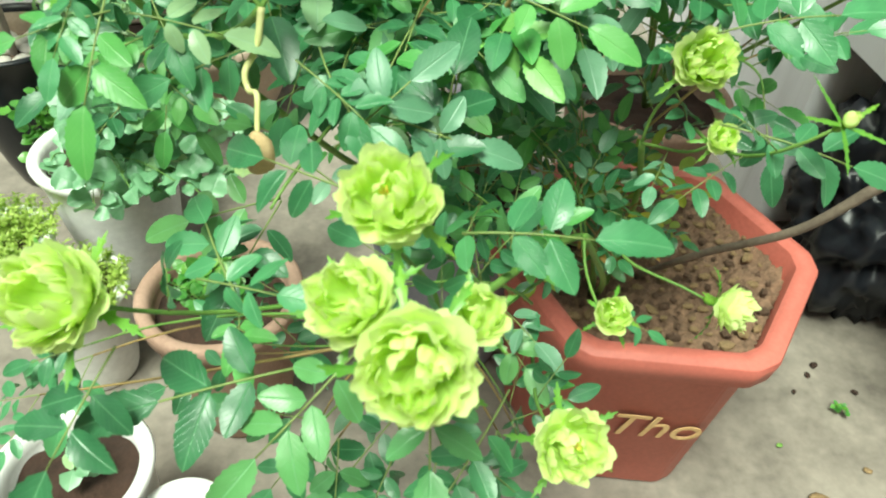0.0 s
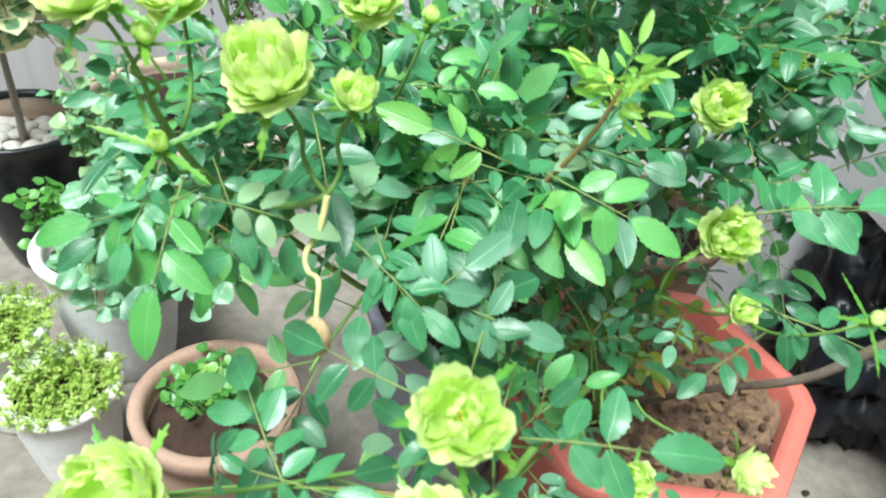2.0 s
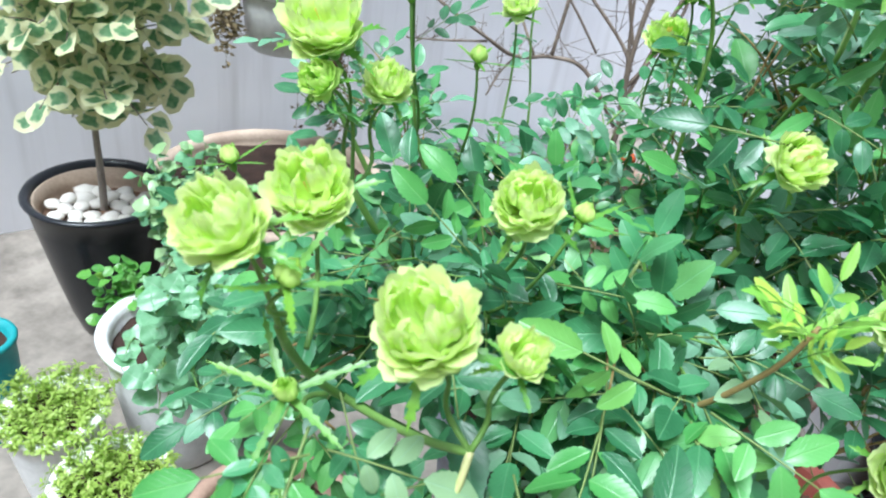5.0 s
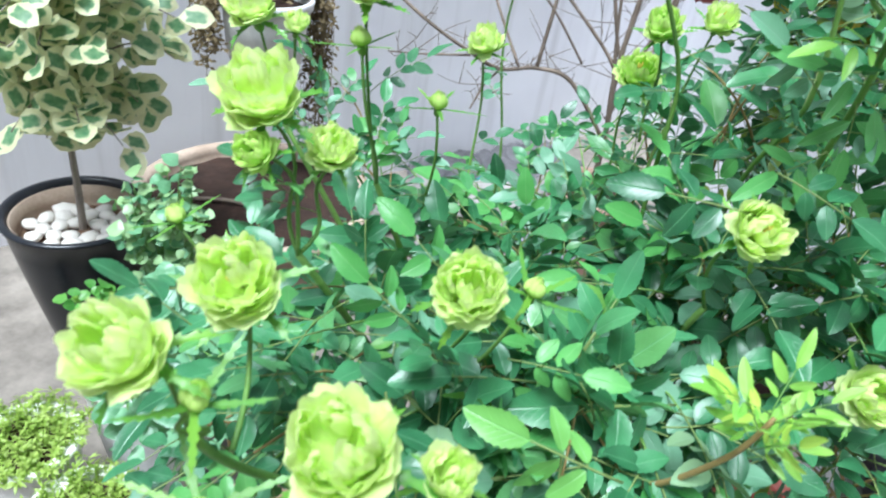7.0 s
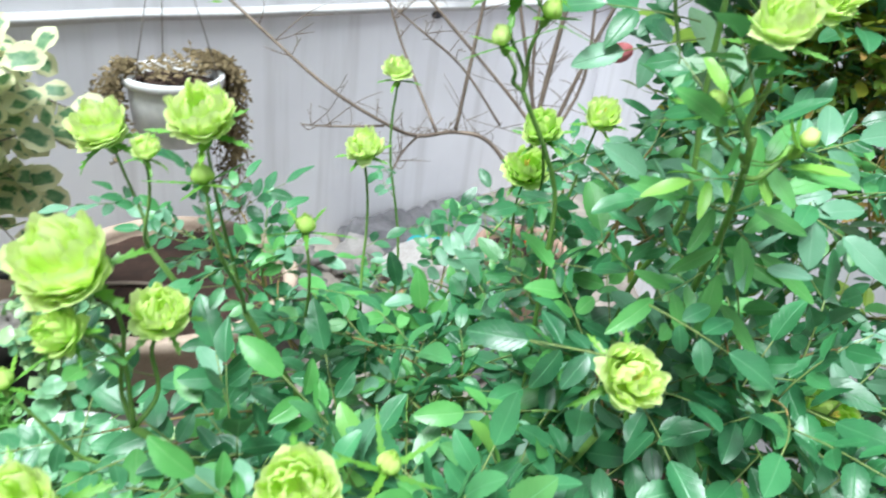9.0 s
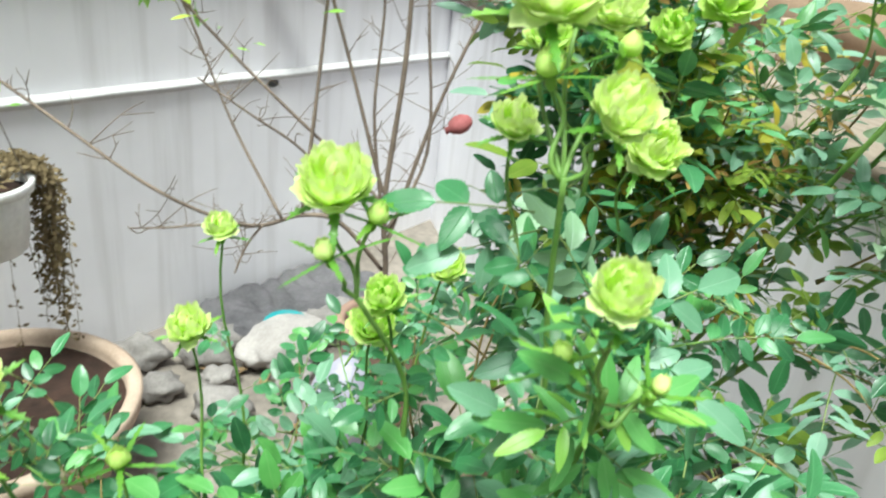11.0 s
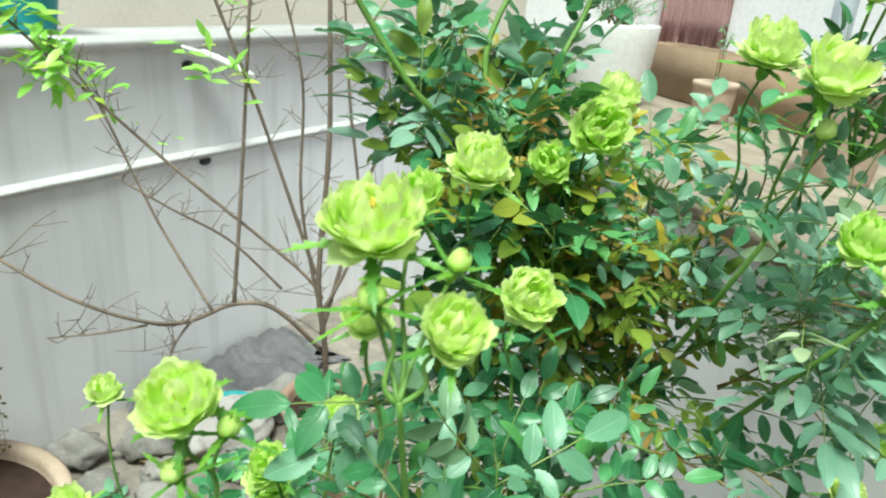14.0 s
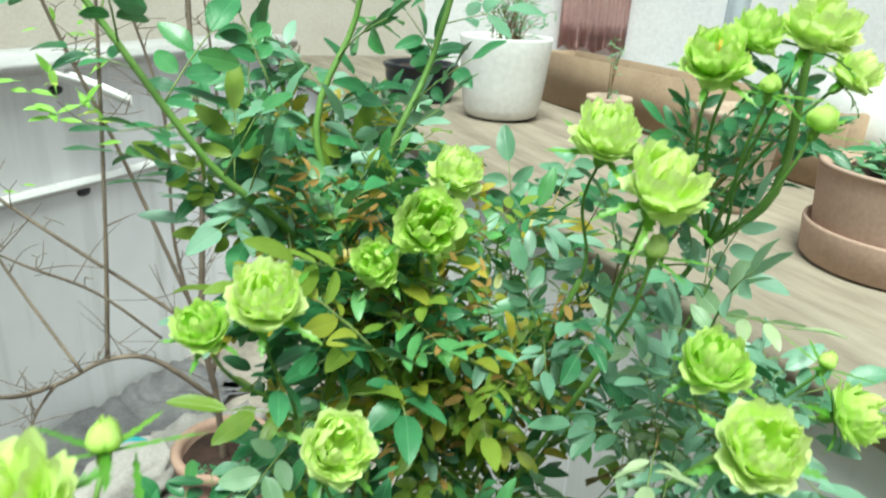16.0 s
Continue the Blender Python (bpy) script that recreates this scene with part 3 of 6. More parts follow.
class Bush:
    """A rose bush: canes from its base, flower stems, twigs and leaves."""

    def __init__(self, label, base, seed, kind_shapes=None, leaf_scale=0.94, name="rose_bush"):
        self.ob = thing(name, label, "rose bush", "rose bushes", base)
        self.inv = Matrix.Translation(base).inverted()
        self.base = Vector(base)
        self.rng = random.Random(seed)
        self.leaf_scale = leaf_scale
        self.leaves = []
        self.blooms = []
        self.shapes = kind_shapes or ROSE_SHAPES

    def put(self, name, me, m, parent=None):
        ob = new(name, me)
        ob.parent = parent or self.ob
        ob.matrix_basis = m if parent else self.inv @ m
        return ob

    def stem(self, pts, r0, r1, material=STEM, name="stem", n=7):
        bm = bmesh.new()
        tube(bm, [self.inv @ Vector(p) for p in pts], r0, r1, n)
        return part(name, bm, material, self.ob)

    def leaf(self, p, ahead, size=1.0, shapes=None, normal=None):
        rng = self.rng
        sh = rng.choice(shapes or self.shapes)
        nrm = Vector(normal) if normal else Vector((rng.uniform(-0.45, 0.45), rng.uniform(-0.75, 0.15), 1))
        size *= self.leaf_scale
        m = frame_on(p, ahead, nrm) @ Matrix.Diagonal((size, size, size, 1))
        self.leaves.append((sh, m))

    def leafy(self, pts, start, gap, size=1.0, shapes=None, spread=1.0, stop=1.0):
        """Leaves in a spiral along a stem."""
        rng = self.rng
        pts = [Vector(p) for p in pts]
        run, turn, nxt = 0.0, rng.uniform(0, 6.3), 0.0
        total = sum((b - a).length for a, b in zip(pts, pts[1:]))
        for a, b in zip(pts, pts[1:]):
            seg = (b - a).length
            while nxt <= run + seg:
                t = nxt / total
                if start <= t <= stop:
                    p = a + (b - a) * ((nxt - run) / seg if seg else 0)
                    d = (b - a).normalized()
                    o = d.orthogonal().normalized()
                    out = Matrix.Rotation(turn, 3, d) @ o
                    out.z = max(out.z, -0.25)
                    self.leaf(p, out * spread + d * 0.45 + Vector((0, 0, rng.uniform(-0.15, 0.35))), size * rng.uniform(0.8, 1.15), shapes)
                nxt += 0.88 * gap * rng.uniform(0.8, 1.2)
                turn += 2.4
            run += seg

    def flower(self, spec, hub, kind="full", lean=None, leaf_gap=0.045, first=0.2, last=0.72, r=0.0019, size_leaf=0.8):
        """A flower at its place, on a stem that rises from hub."""
        x, y, z, d = spec
        rng = self.rng
        axis = Vector(lean) if lean else Vector((rng.uniform(-0.35, 0.35), rng.uniform(-0.45, 0.2), 1))
        if kind != "bud":
            axis.y -= 0.22
        axis.normalize()
        c = Vector((x, y, z))
        m = frame_on(c, axis.orthogonal(), axis) @ Matrix.Rotation(rng.uniform(0, 6.3), 4, 'Z')
        scale = d
        if kind != "bud":
            self.blooms.append((c + Vector((0, -0.02, 0.012)), 0.55 * d + 0.016))
        pool = {"full": FULL, "half": HALF, "bud": BUDS, "deep": DEEP}[kind]
        if kind == "bud":
            scale = d * 1.0
        ob = self.put("flower" if kind != "bud" else "flower_bud", rng.choice(pool), m @ Matrix.Diagonal((scale * 0.88, scale * 0.88, scale * (0.95 if kind != "bud" else 1.0), 1)))
        cs = max(d, 0.026) / scale
        cal = new("calyx", rng.choice(BUD_CALYX if kind == "bud" else CALYX))
        cal.parent = ob
        cal.matrix_basis = Matrix.Translation((0, 0, 0 if kind == "bud" else -0.13)) @ Matrix.Diagonal((cs * (1.5 if kind == "bud" else 1.1), cs * (1.5 if kind == "bud" else 1.1), cs * (1.2 if kind == "bud" else 1.0), 1)) @ Matrix.Rotation(rng.uniform(0, 6.3), 4, 'Z')
        foot = c - axis * ((0.42 if kind == "bud" else 0.54) * max(d, 0.026))
        hub = Vector(hub)
        mid = foot - axis * min(0.10, 0.5 * (foot - hub).length) + (hub - foot) * 0.15
        pts = bend(hub, mid, foot, 10)
        wob = Vector((rng.uniform(-1, 1), rng.uniform(-1, 1), 0)) * 0.006
        pts = [p + wob * math.sin(3.1 * i / 9 * 2) for i, p in enumerate(pts)]
        pts[-1] = foot
        self.stem(pts, r * 0.95, r * 0.70)
        self.leafy(pts, first, leaf_gap, size_leaf, None, 1.0, last)
        return pts

    def twig(self, hub, tip, gap=0.035, size=1.0, shapes=None, start=0.3, r=0.0022, sag=0.0, material=None):
        hub, tip = Vector(hub), Vector(tip)
        mid = (hub + tip) / 2 + Vector((0, 0, 0.18 * (tip - hub).length - sag)) + Vector((self.rng.uniform(-1, 1), self.rng.uniform(-1, 1), 0)) * 0.03
        pts = bend(hub, mid, tip, 9)
        self.stem(pts, r * 0.8, r * 0.4, material or (STEM if self.rng.random() < 0.6 else STEM_RED), "twig", 5)
        self.leafy(pts, start, gap, size, shapes)
        self.leaf(tip, pts[-1] - pts[-2], size, shapes)

    def canopy(self, hub, centre, radii, twigs, gap=0.035, size=1.0, shapes=None, start=0.3):
        """Twigs from hub into a rounded volume, denser towards its top and sides."""
        for _ in range(twigs):
            while True:
                v = Vector((self.rng.gauss(0, 1), self.rng.gauss(0, 1), self.rng.gauss(0.25, 1)))
                if v.length > 0.1:
                    break
            v = v.normalized() * self.rng.uniform(0.55, 1.0)
            tip = Vector(centre) + Vector((v.x * radii[0], v.y * radii[1], v.z * radii[2]))
            h = Vector(hub).lerp(Vector(centre), self.rng.uniform(0.2, 0.8)) + Vector((self.rng.uniform(-1, 1) * radii[0], self.rng.uniform(-1, 1) * radii[1], 0)) * 0.3
            self.twig(h, tip, gap, size, shapes, start)

    def finish(self, near, limit=280):
        """The nearest leaves are parts of their own; the rest is one mass."""
        near = Vector(near)
        # leaves make room for the open blooms
        self.leaves = [q for q in self.leaves if all((q[1] @ Vector((0, 0.045, 0)) - c).length > r for c, r in self.blooms)]
        self.leaves.sort(key=lambda q: (q[1].translation - near).length)
        for sh, m in self.leaves[:limit]:
            self.put("leaf", sh, m)
        rest = self.leaves[limit:]
        by = {}
        for sh, m in rest:
            by.setdefault(sh.materials[0].name, []).append((sh, self.inv @ m))
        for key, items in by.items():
            # green leaves of the mass take the copy with shade painted in
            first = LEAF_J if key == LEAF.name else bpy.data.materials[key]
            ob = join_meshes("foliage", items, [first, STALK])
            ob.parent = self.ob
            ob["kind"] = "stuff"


# ---- the setting ----
FLOOR_Z = -0.06


def ground():
    bm = bmesh.new()
    n = 60
    size = 60.0
    bmesh.ops.create_grid(bm, x_segments=n, y_segments=n, size=3.0, matrix=Matrix.Translation((0, 1.5, 0)))
    for v in bm.verts:
        v.co.z = FLOOR_Z - 0.004 + 0.004 * noise.noise(v.co * 2.3) + 0.0015 * noise.noise(v.co * 9)
        for k, c in ((0, 0.0), (1, 1.5)):
            if abs(v.co[k] - c) > 2.99:
                v.co[k] = c + math.copysign(size, v.co[k] - c)
    tagged(part("ground", bm, FLOOR), "worn grey-brown concrete floor with stains", "floor", kind="structure")


ground()
WALL_AT = pose(-1.201, 2.531, 0, 0, 0, 49.15)


def back_wall():
    bm = bmesh.new()
    box(bm, -3.5, 2.55, 0.0, 0.16, FLOOR_Z - 0.02, 0.816)
    w = part("wall_back", bm, WALL, None, smooth=False)
    w.matrix_world = WALL_AT
    tagged(w, "white-painted garden wall with dirt runs", "wall", kind="structure")
    bm = bmesh.new()
    box(bm, -3.5, 2.55, 0.022, 0.16, 0.818, 1.207)
    u = part("wall_upper", bm, WALL, None, smooth=False)
    u.matrix_world = WALL_AT
    tagged(u, "upper part of the white wall, set back above the ledge", "wall", kind="structure")
    bm = bmesh.new()
    box(bm, -3.5, 2.54, -0.018, 0.03, 0.812, 0.844, 0.009)
    bmesh.ops.subdivide_edges(bm, edges=[e for e in bm.edges if e.calc_length() > 3], cuts=90)
    for v in bm.verts:
        v.co.z += 0.004 * noise.noise(Vector((v.co.x * 3.1, 0, 0)))
        v.co.y += 0.003 * noise.noise(Vector((v.co.x * 4.3, 5, 0)))
    led = part("trim_ledge", bm, LEDGE)
    led.matrix_world = WALL_AT
    tagged(led, "narrow white ledge along the wall", "ledge", kind="structure")
    bm = bmesh.new()
    box(bm, -3.5, 2.55, -0.02, 0.24, 1.209, 1.262, 0.012)
    top = part("trim_wall_coping", bm, LEDGE)
    top.matrix_world = WALL_AT
    tagged(top, "cream coping on top of the white wall", "coping", kind="structure")
    # a half-round gutter spout that leans out from under the coping
    bm = bmesh.new()
    run = spline([(1.245, 0.02, 1.232), (1.33, -0.07, 1.195), (1.43, -0.16, 1.130)], 4)
    rings = []
    for p in run:
        ring = []
        for r in (0.034, 0.029):
            for k in range(9):
                q = math.pi + math.pi * (k if r > 0.03 else 8 - k) / 8
                ring.append(bm.verts.new(p + Vector((r * 0.75 * math.cos(q), r * 0.75 * math.cos(q), r * math.sin(q)))))
        rings.append(ring)
    for A, B in zip(rings, rings[1:]):
        for i in range(18):
            bm.faces.new((A[i], A[(i + 1) % 18], B[(i + 1) % 18], B[i]))
    bm.faces.new(list(reversed(rings[0])))
    bm.faces.new(rings[-1])
    pipe = part("drain_pipe", bm, WHITE_POT)
    pipe.matrix_world = WALL_AT
    tagged(pipe, "short white plastic gutter spout leaning from the wall", "pipe")
    for x, z in ((1.288, 1.150), (1.323, 0.798)):
        bm = bmesh.new()
        bmesh.ops.create_icosphere(bm, subdivisions=2, radius=0.022, matrix=Matrix.Diagonal((1.3, 0.25, 0.75, 1)))
        h = part("drain_hole", bm, BAG)
        h.matrix_world = WALL_AT @ Matrix.Translation((x, 0.02 if z > 0.9 else -0.004, z))
        tagged(h, "dark drain hole stained into the white wall", "drain hole", kind="structure")


back_wall()


def parapet():
    d = Vector((0.88 - 0.45, 1.5 - 3.98, 0)).normalized()
    yaw = math.degrees(math.atan2(d.y, d.x))
    m = pose(0.45, 3.98, 0, 0, 0, yaw)
    for name, x0, x1, y0, y1, z0 in (("wall_side", -0.5, 2.02, 0.03, 0.60, FLOOR_Z - 0.02), ("wall_recess", -0.5, 4.5, 0.602, 1.10, FLOOR_Z - 0.02), ("wall_side_upper", 2.022, 4.5, 0.034, 0.60, 0.47)):
        bm = bmesh.new()
        box(bm, x0, x1, y0, y1, z0, 1.10)
        p = part(name, bm, WALL, None, smooth=False)
        p.matrix_world = m
        tagged(p, "white-painted low wall under the plank shelf", "wall", kind="structure")
    bm = bmesh.new()
    box(bm, -0.5, 4.5, 0.0, 1.12, 1.102, 1.17, 0.012)
    for v in bm.verts:
        v.co.z += 0.003 * noise.noise(v.co * 6)
    c = part("coping_shelf", bm, COPING)
    c.matrix_world = m
    tagged(c, "weathered tan plank shelf on the low wall", "shelf", kind="structure")


parapet()


def house():
    bm = bmesh.new()
    box(bm, -6, 7, 5.9, 6.2, FLOOR_Z - 0.02, 4.5)
    h = part("house_wall", bm, HOUSE, None, smooth=False)
    h.matrix_world = pose(0, 0, 0, 0, 0, 12)
    tagged(h, "cream rendered house wall behind the garden", "wall", kind="structure")
    bm = bmesh.new()
    box(bm, 3.0, 3.3, -4, 7, FLOOR_Z - 0.02, 4.0)
    h = part("house_side", bm, HOUSE, None, smooth=False)
    tagged(h, "pale rendered wall beside the garden", "wall", kind="structure")
    # two walls added out of view to block sky light from low angles
    for name, x0, x1, y0, y1 in (("house_front", -4.5, 3.0, -2.9, -2.6), ("house_end", -4.8, -4.5, -2.9, 5.0)):
        bm = bmesh.new()
        box(bm, x0, x1, y0, y1, FLOOR_Z - 0.02, 3.4)
        tagged(part(name, bm, HOUSE, None, smooth=False), "plain unseen wall added to cut low sky light", "wall", kind="structure")


house()


# ---- pots ----
def round_pot(name, label, at, rim_r, base_r, height, material, soil=SOIL, lip=0.012, fill=0.88, collar=0.03, wobble=0.0, seed=0, feet=False, category="plant pot"):
    """A turned pot with a thick lip, an open inside and soil in it."""
    sz = height * fill
    if at[2] == 0:
        at, height, sz = (at[0], at[1], FLOOR_Z), height - FLOOR_Z, sz - FLOOR_Z
    e = thing(name, label, category, "plant pots", at)
    t = 0.010 + 0.02 * rim_r
    bm = bmesh.new()
    prof = [(base_r * 0.96, 0.0), (base_r, 0.008)]
    for k in range(1, 7):
        f = k / 7
        prof.append((base_r + (rim_r - base_r) * (f ** 0.85), 0.008 + (height - collar - 0.01) * f))
    prof += [(rim_r - 0.001, height - collar), (rim_r + lip * 0.7, height - collar + 0.006), (rim_r + lip, height - 0.006), (rim_r + lip * 0.6, height), (rim_r - t * 0.4, height), (rim_r - t, height - 0.008)]
    prof += [(rim_r - t - 0.002, sz + 0.01), (rim_r - t - 0.006, sz - 0.03)]
    lathe(bm, prof, 48, wobble, seed)
    part("body", bm, material, e)
    bm = bmesh.new()
    R = rim_r - t - 0.001
    rings = [[bm.verts.new((0, 0, sz + 0.006))]]
    for j in range(1, 9):
        r = R * j / 8
        rings.append([bm.verts.new((r * math.cos(2 * math.pi * i / 36), r * math.sin(2 * math.pi * i / 36), sz + 0.012 * noise.noise(Vector((r * math.cos(2 * math.pi * i / 36) * 28, r * math.sin(2 * math.pi * i / 36) * 28, seed))) - 0.006 * (j / 8) ** 2)) for i in range(36)])
    for i in range(36):
        bm.faces.new((rings[0][0], rings[1][i], rings[1][(i + 1) % 36]))
    for A, B in zip(rings[1:], rings[2:]):
        for i in range(36):
            bm.faces.new((A[i], B[i], B[(i + 1) % 36], A[(i + 1) % 36]))
    part("soil", bm, soil, e)
    return e


black_pot = round_pot("plant_pot", "tall black glazed pot with white pebbles", (-1.07, 1.85, 0), 0.160, 0.086, 0.335, BLACK_POT, SOIL_DRY, 0.009, 0.80, 0.014)
bm = bmesh.new()
lathe(bm, [(0.140, 0.310), (0.1455, 0.340), (0.1455, 0.380), (0.1415, 0.380), (0.1380, 0.340), (0.133, 0.308)], 48)
part("inner_pot", bm, TERRA_PALE, black_pot, "pale brown inner pot below the black rim")
round_pot("plant_pot", "brown terracotta pot with clover seedlings in dark soil", (-0.315, 1.21, 0), 0.127, 0.088, 0.26, TERRA, SOIL, 0.012, 0.86, 0.045, seed=2)
round_pot("plant_pot", "white plastic pot full of yellow-green stonecrop", (-0.81, 1.335, 0), 0.088, 0.060, 0.19, WHITE_POT, SOIL, 0.008, 0.93, 0.022, seed=3)
round_pot("plant_pot", "chipped white pot of stonecrop beside its twin", (-0.625, 1.245, 0), 0.095, 0.068, 0.175, WHITE_POT, SOIL, 0.009, 0.93, 0.022, seed=4)
round_pot("plant_pot", "wide white pot under a leafy blue-green plant", (-0.69, 1.55, 0), 0.135, 0.10, 0.265, WHITE_POT, SOIL, 0.012, 0.88, 0.03, seed=5)
round_pot("plant_pot", "small white pot with one seedling in wet soil", (-0.40, 0.87, 0), 0.100, 0.075, 0.24, WHITE_POT, SOIL, 0.010, 0.86, 0.02, seed=6)
round_pot("plant_pot", "small white pot standing on the concrete floor", (-0.24, 0.84, 0), 0.060, 0.05, 0.20, WHITE_POT, SOIL, 0.008, 0.9, 0.02, seed=7)
round_pot("plant_pot", "large pale terracotta pot of bare reddish soil", (-0.825, 2.279, 0), 0.320, 0.23, 0.24, TERRA_PALE, SOIL, 0.022, 0.86, 0.055, seed=8)
round_pot("plant_pot", "brown terracotta pot holding a leafless shrub", (0.13, 2.68, 0), 0.135, 0.10, 0.30, TERRA, SOIL, 0.015, 0.9, 0.04, seed=9)
round_pot("plant_pot", "dark grey plastic pot hidden under rose leaves", (0.05, 1.45, 0), 0.16, 0.12, 0.36, LAVENDER, SOIL, 0.010, 0.9, 0.03, seed=11)
round_pot("plant_pot", "terracotta pot behind the octagonal planter", (0.42, 1.82, 0), 0.17, 0.13, 0.38, TERRA, SOIL, 0.012, 0.9, 0.04, seed=12)


def hexagonal_planter(at, turn):
    e = thing("hexagonal_planter", "red-orange plastic six-sided planter with painted letters", "planter", "", at)
    e.rotation_euler = (0, 0, radians(turn))

    def ring(bm, r, z, cut=0.10):
        pts = []
        for k in range(6):
            a = radians(60 * k)
            for da in (-4.5, 4.5):
                q = radians(60 * k + da)
                rr = r * math.cos(radians(30)) / math.cos(radians(30 - abs(da)))
                pts.append((rr * math.cos(q), rr * math.sin(q)))
        return [bm.verts.new((x, y, z)) for x, y in pts]

    bm = bmesh.new()
    steps = [(0.202, 0.0), (0.207, 0.01), (0.248, 0.375), (0.274, 0.378), (0.280, 0.420), (0.274, 0.428), (0.244, 0.428), (0.239, 0.420), (0.230, 0.34)]
    rings = [ring(bm, *st) for st in steps]
    for A, B in zip(rings, rings[1:]):
        for i in range(12):
            bm.faces.new((A[i], A[(i + 1) % 12], B[(i + 1) % 12], B[i]))
    bm.faces.new(list(reversed(rings[0])))
    bmesh.ops.bevel(bm, geom=[ed for ed in bm.edges], offset=0.0035, segments=2, affect='EDGES')
    part("body", bm, TERRA_RED, e)
    bm = bmesh.new()
    bmesh.ops.create_grid(bm, x_segments=90, y_segments=90, size=0.250)
    for v in bm.verts:
        q = v.co.copy()
        v.co.z = 0.388 + 0.014 * noise.noise(q * 22) + 0.012 * noise.noise(q * 60) + 0.010 * noise.noise(q * 130)
    cut = [v for v in bm.verts if max(abs(v.co.y), abs(v.co.x) * 0.866 + abs(v.co.y) * 0.5) > 0.207]
    bmesh.ops.delete(bm, geom=cut, context='VERTS')
    part("soil", bm, SOIL_DRY, e)
    rng = random.Random(77)
    clods = []
    for k in range(5):
        bm = bmesh.new()
        bmesh.ops.create_icosphere(bm, subdivisions=1, radius=1.0)
        for v in bm.verts:
            v.co *= 1 + 0.35 * noise.noise(v.co * 1.7 + Vector((k * 5.1, 0, 0)))
        me = bpy.data.meshes.new("clod")
        bm.to_mesh(me)
        bm.free()
        me.materials.append((SOIL_DRY, SOIL_DRY, DRY, DRY, SOIL_DRY)[k])
        clods.append(me)
    for k in range(220):
        a, r = k * 2.39996, 0.20 * math.sqrt((k + 0.5) / 220)
        c = new("clod", rng.choice(clods))
        c.parent = e
        sz = rng.uniform(0.003, 0.009)
        c.matrix_basis = Matrix.Translation((r * math.cos(a), r * math.sin(a), 0.392 + rng.uniform(0, 0.006))) @ Matrix.Rotation(rng.uniform(0, 6.3), 4, 'Z') @ Matrix.Diagonal((sz * 1.5, sz, sz * 0.7, 1))
    cu = bpy.data.curves.new("lettering", 'FONT')
    cu.body, cu.size, cu.extrude, cu.shear = "Tho", 0.095, 0.0008, 0.25
    tmp = bpy.data.objects.new("lettering", cu)
    me = bpy.data.meshes.new_from_object(tmp)
    bpy.data.objects.remove(tmp)
    me.materials.append(INK)
    ob = new("lettering", me)
    ob.parent = e
    ob["label"] = "gold painted letters"
    ob.matrix_basis = pose(-0.055, -0.2005, 0.185, 96.4, 0, 0)
    return e


hexagonal_planter((0.39, 1.33, FLOOR_Z), 3)


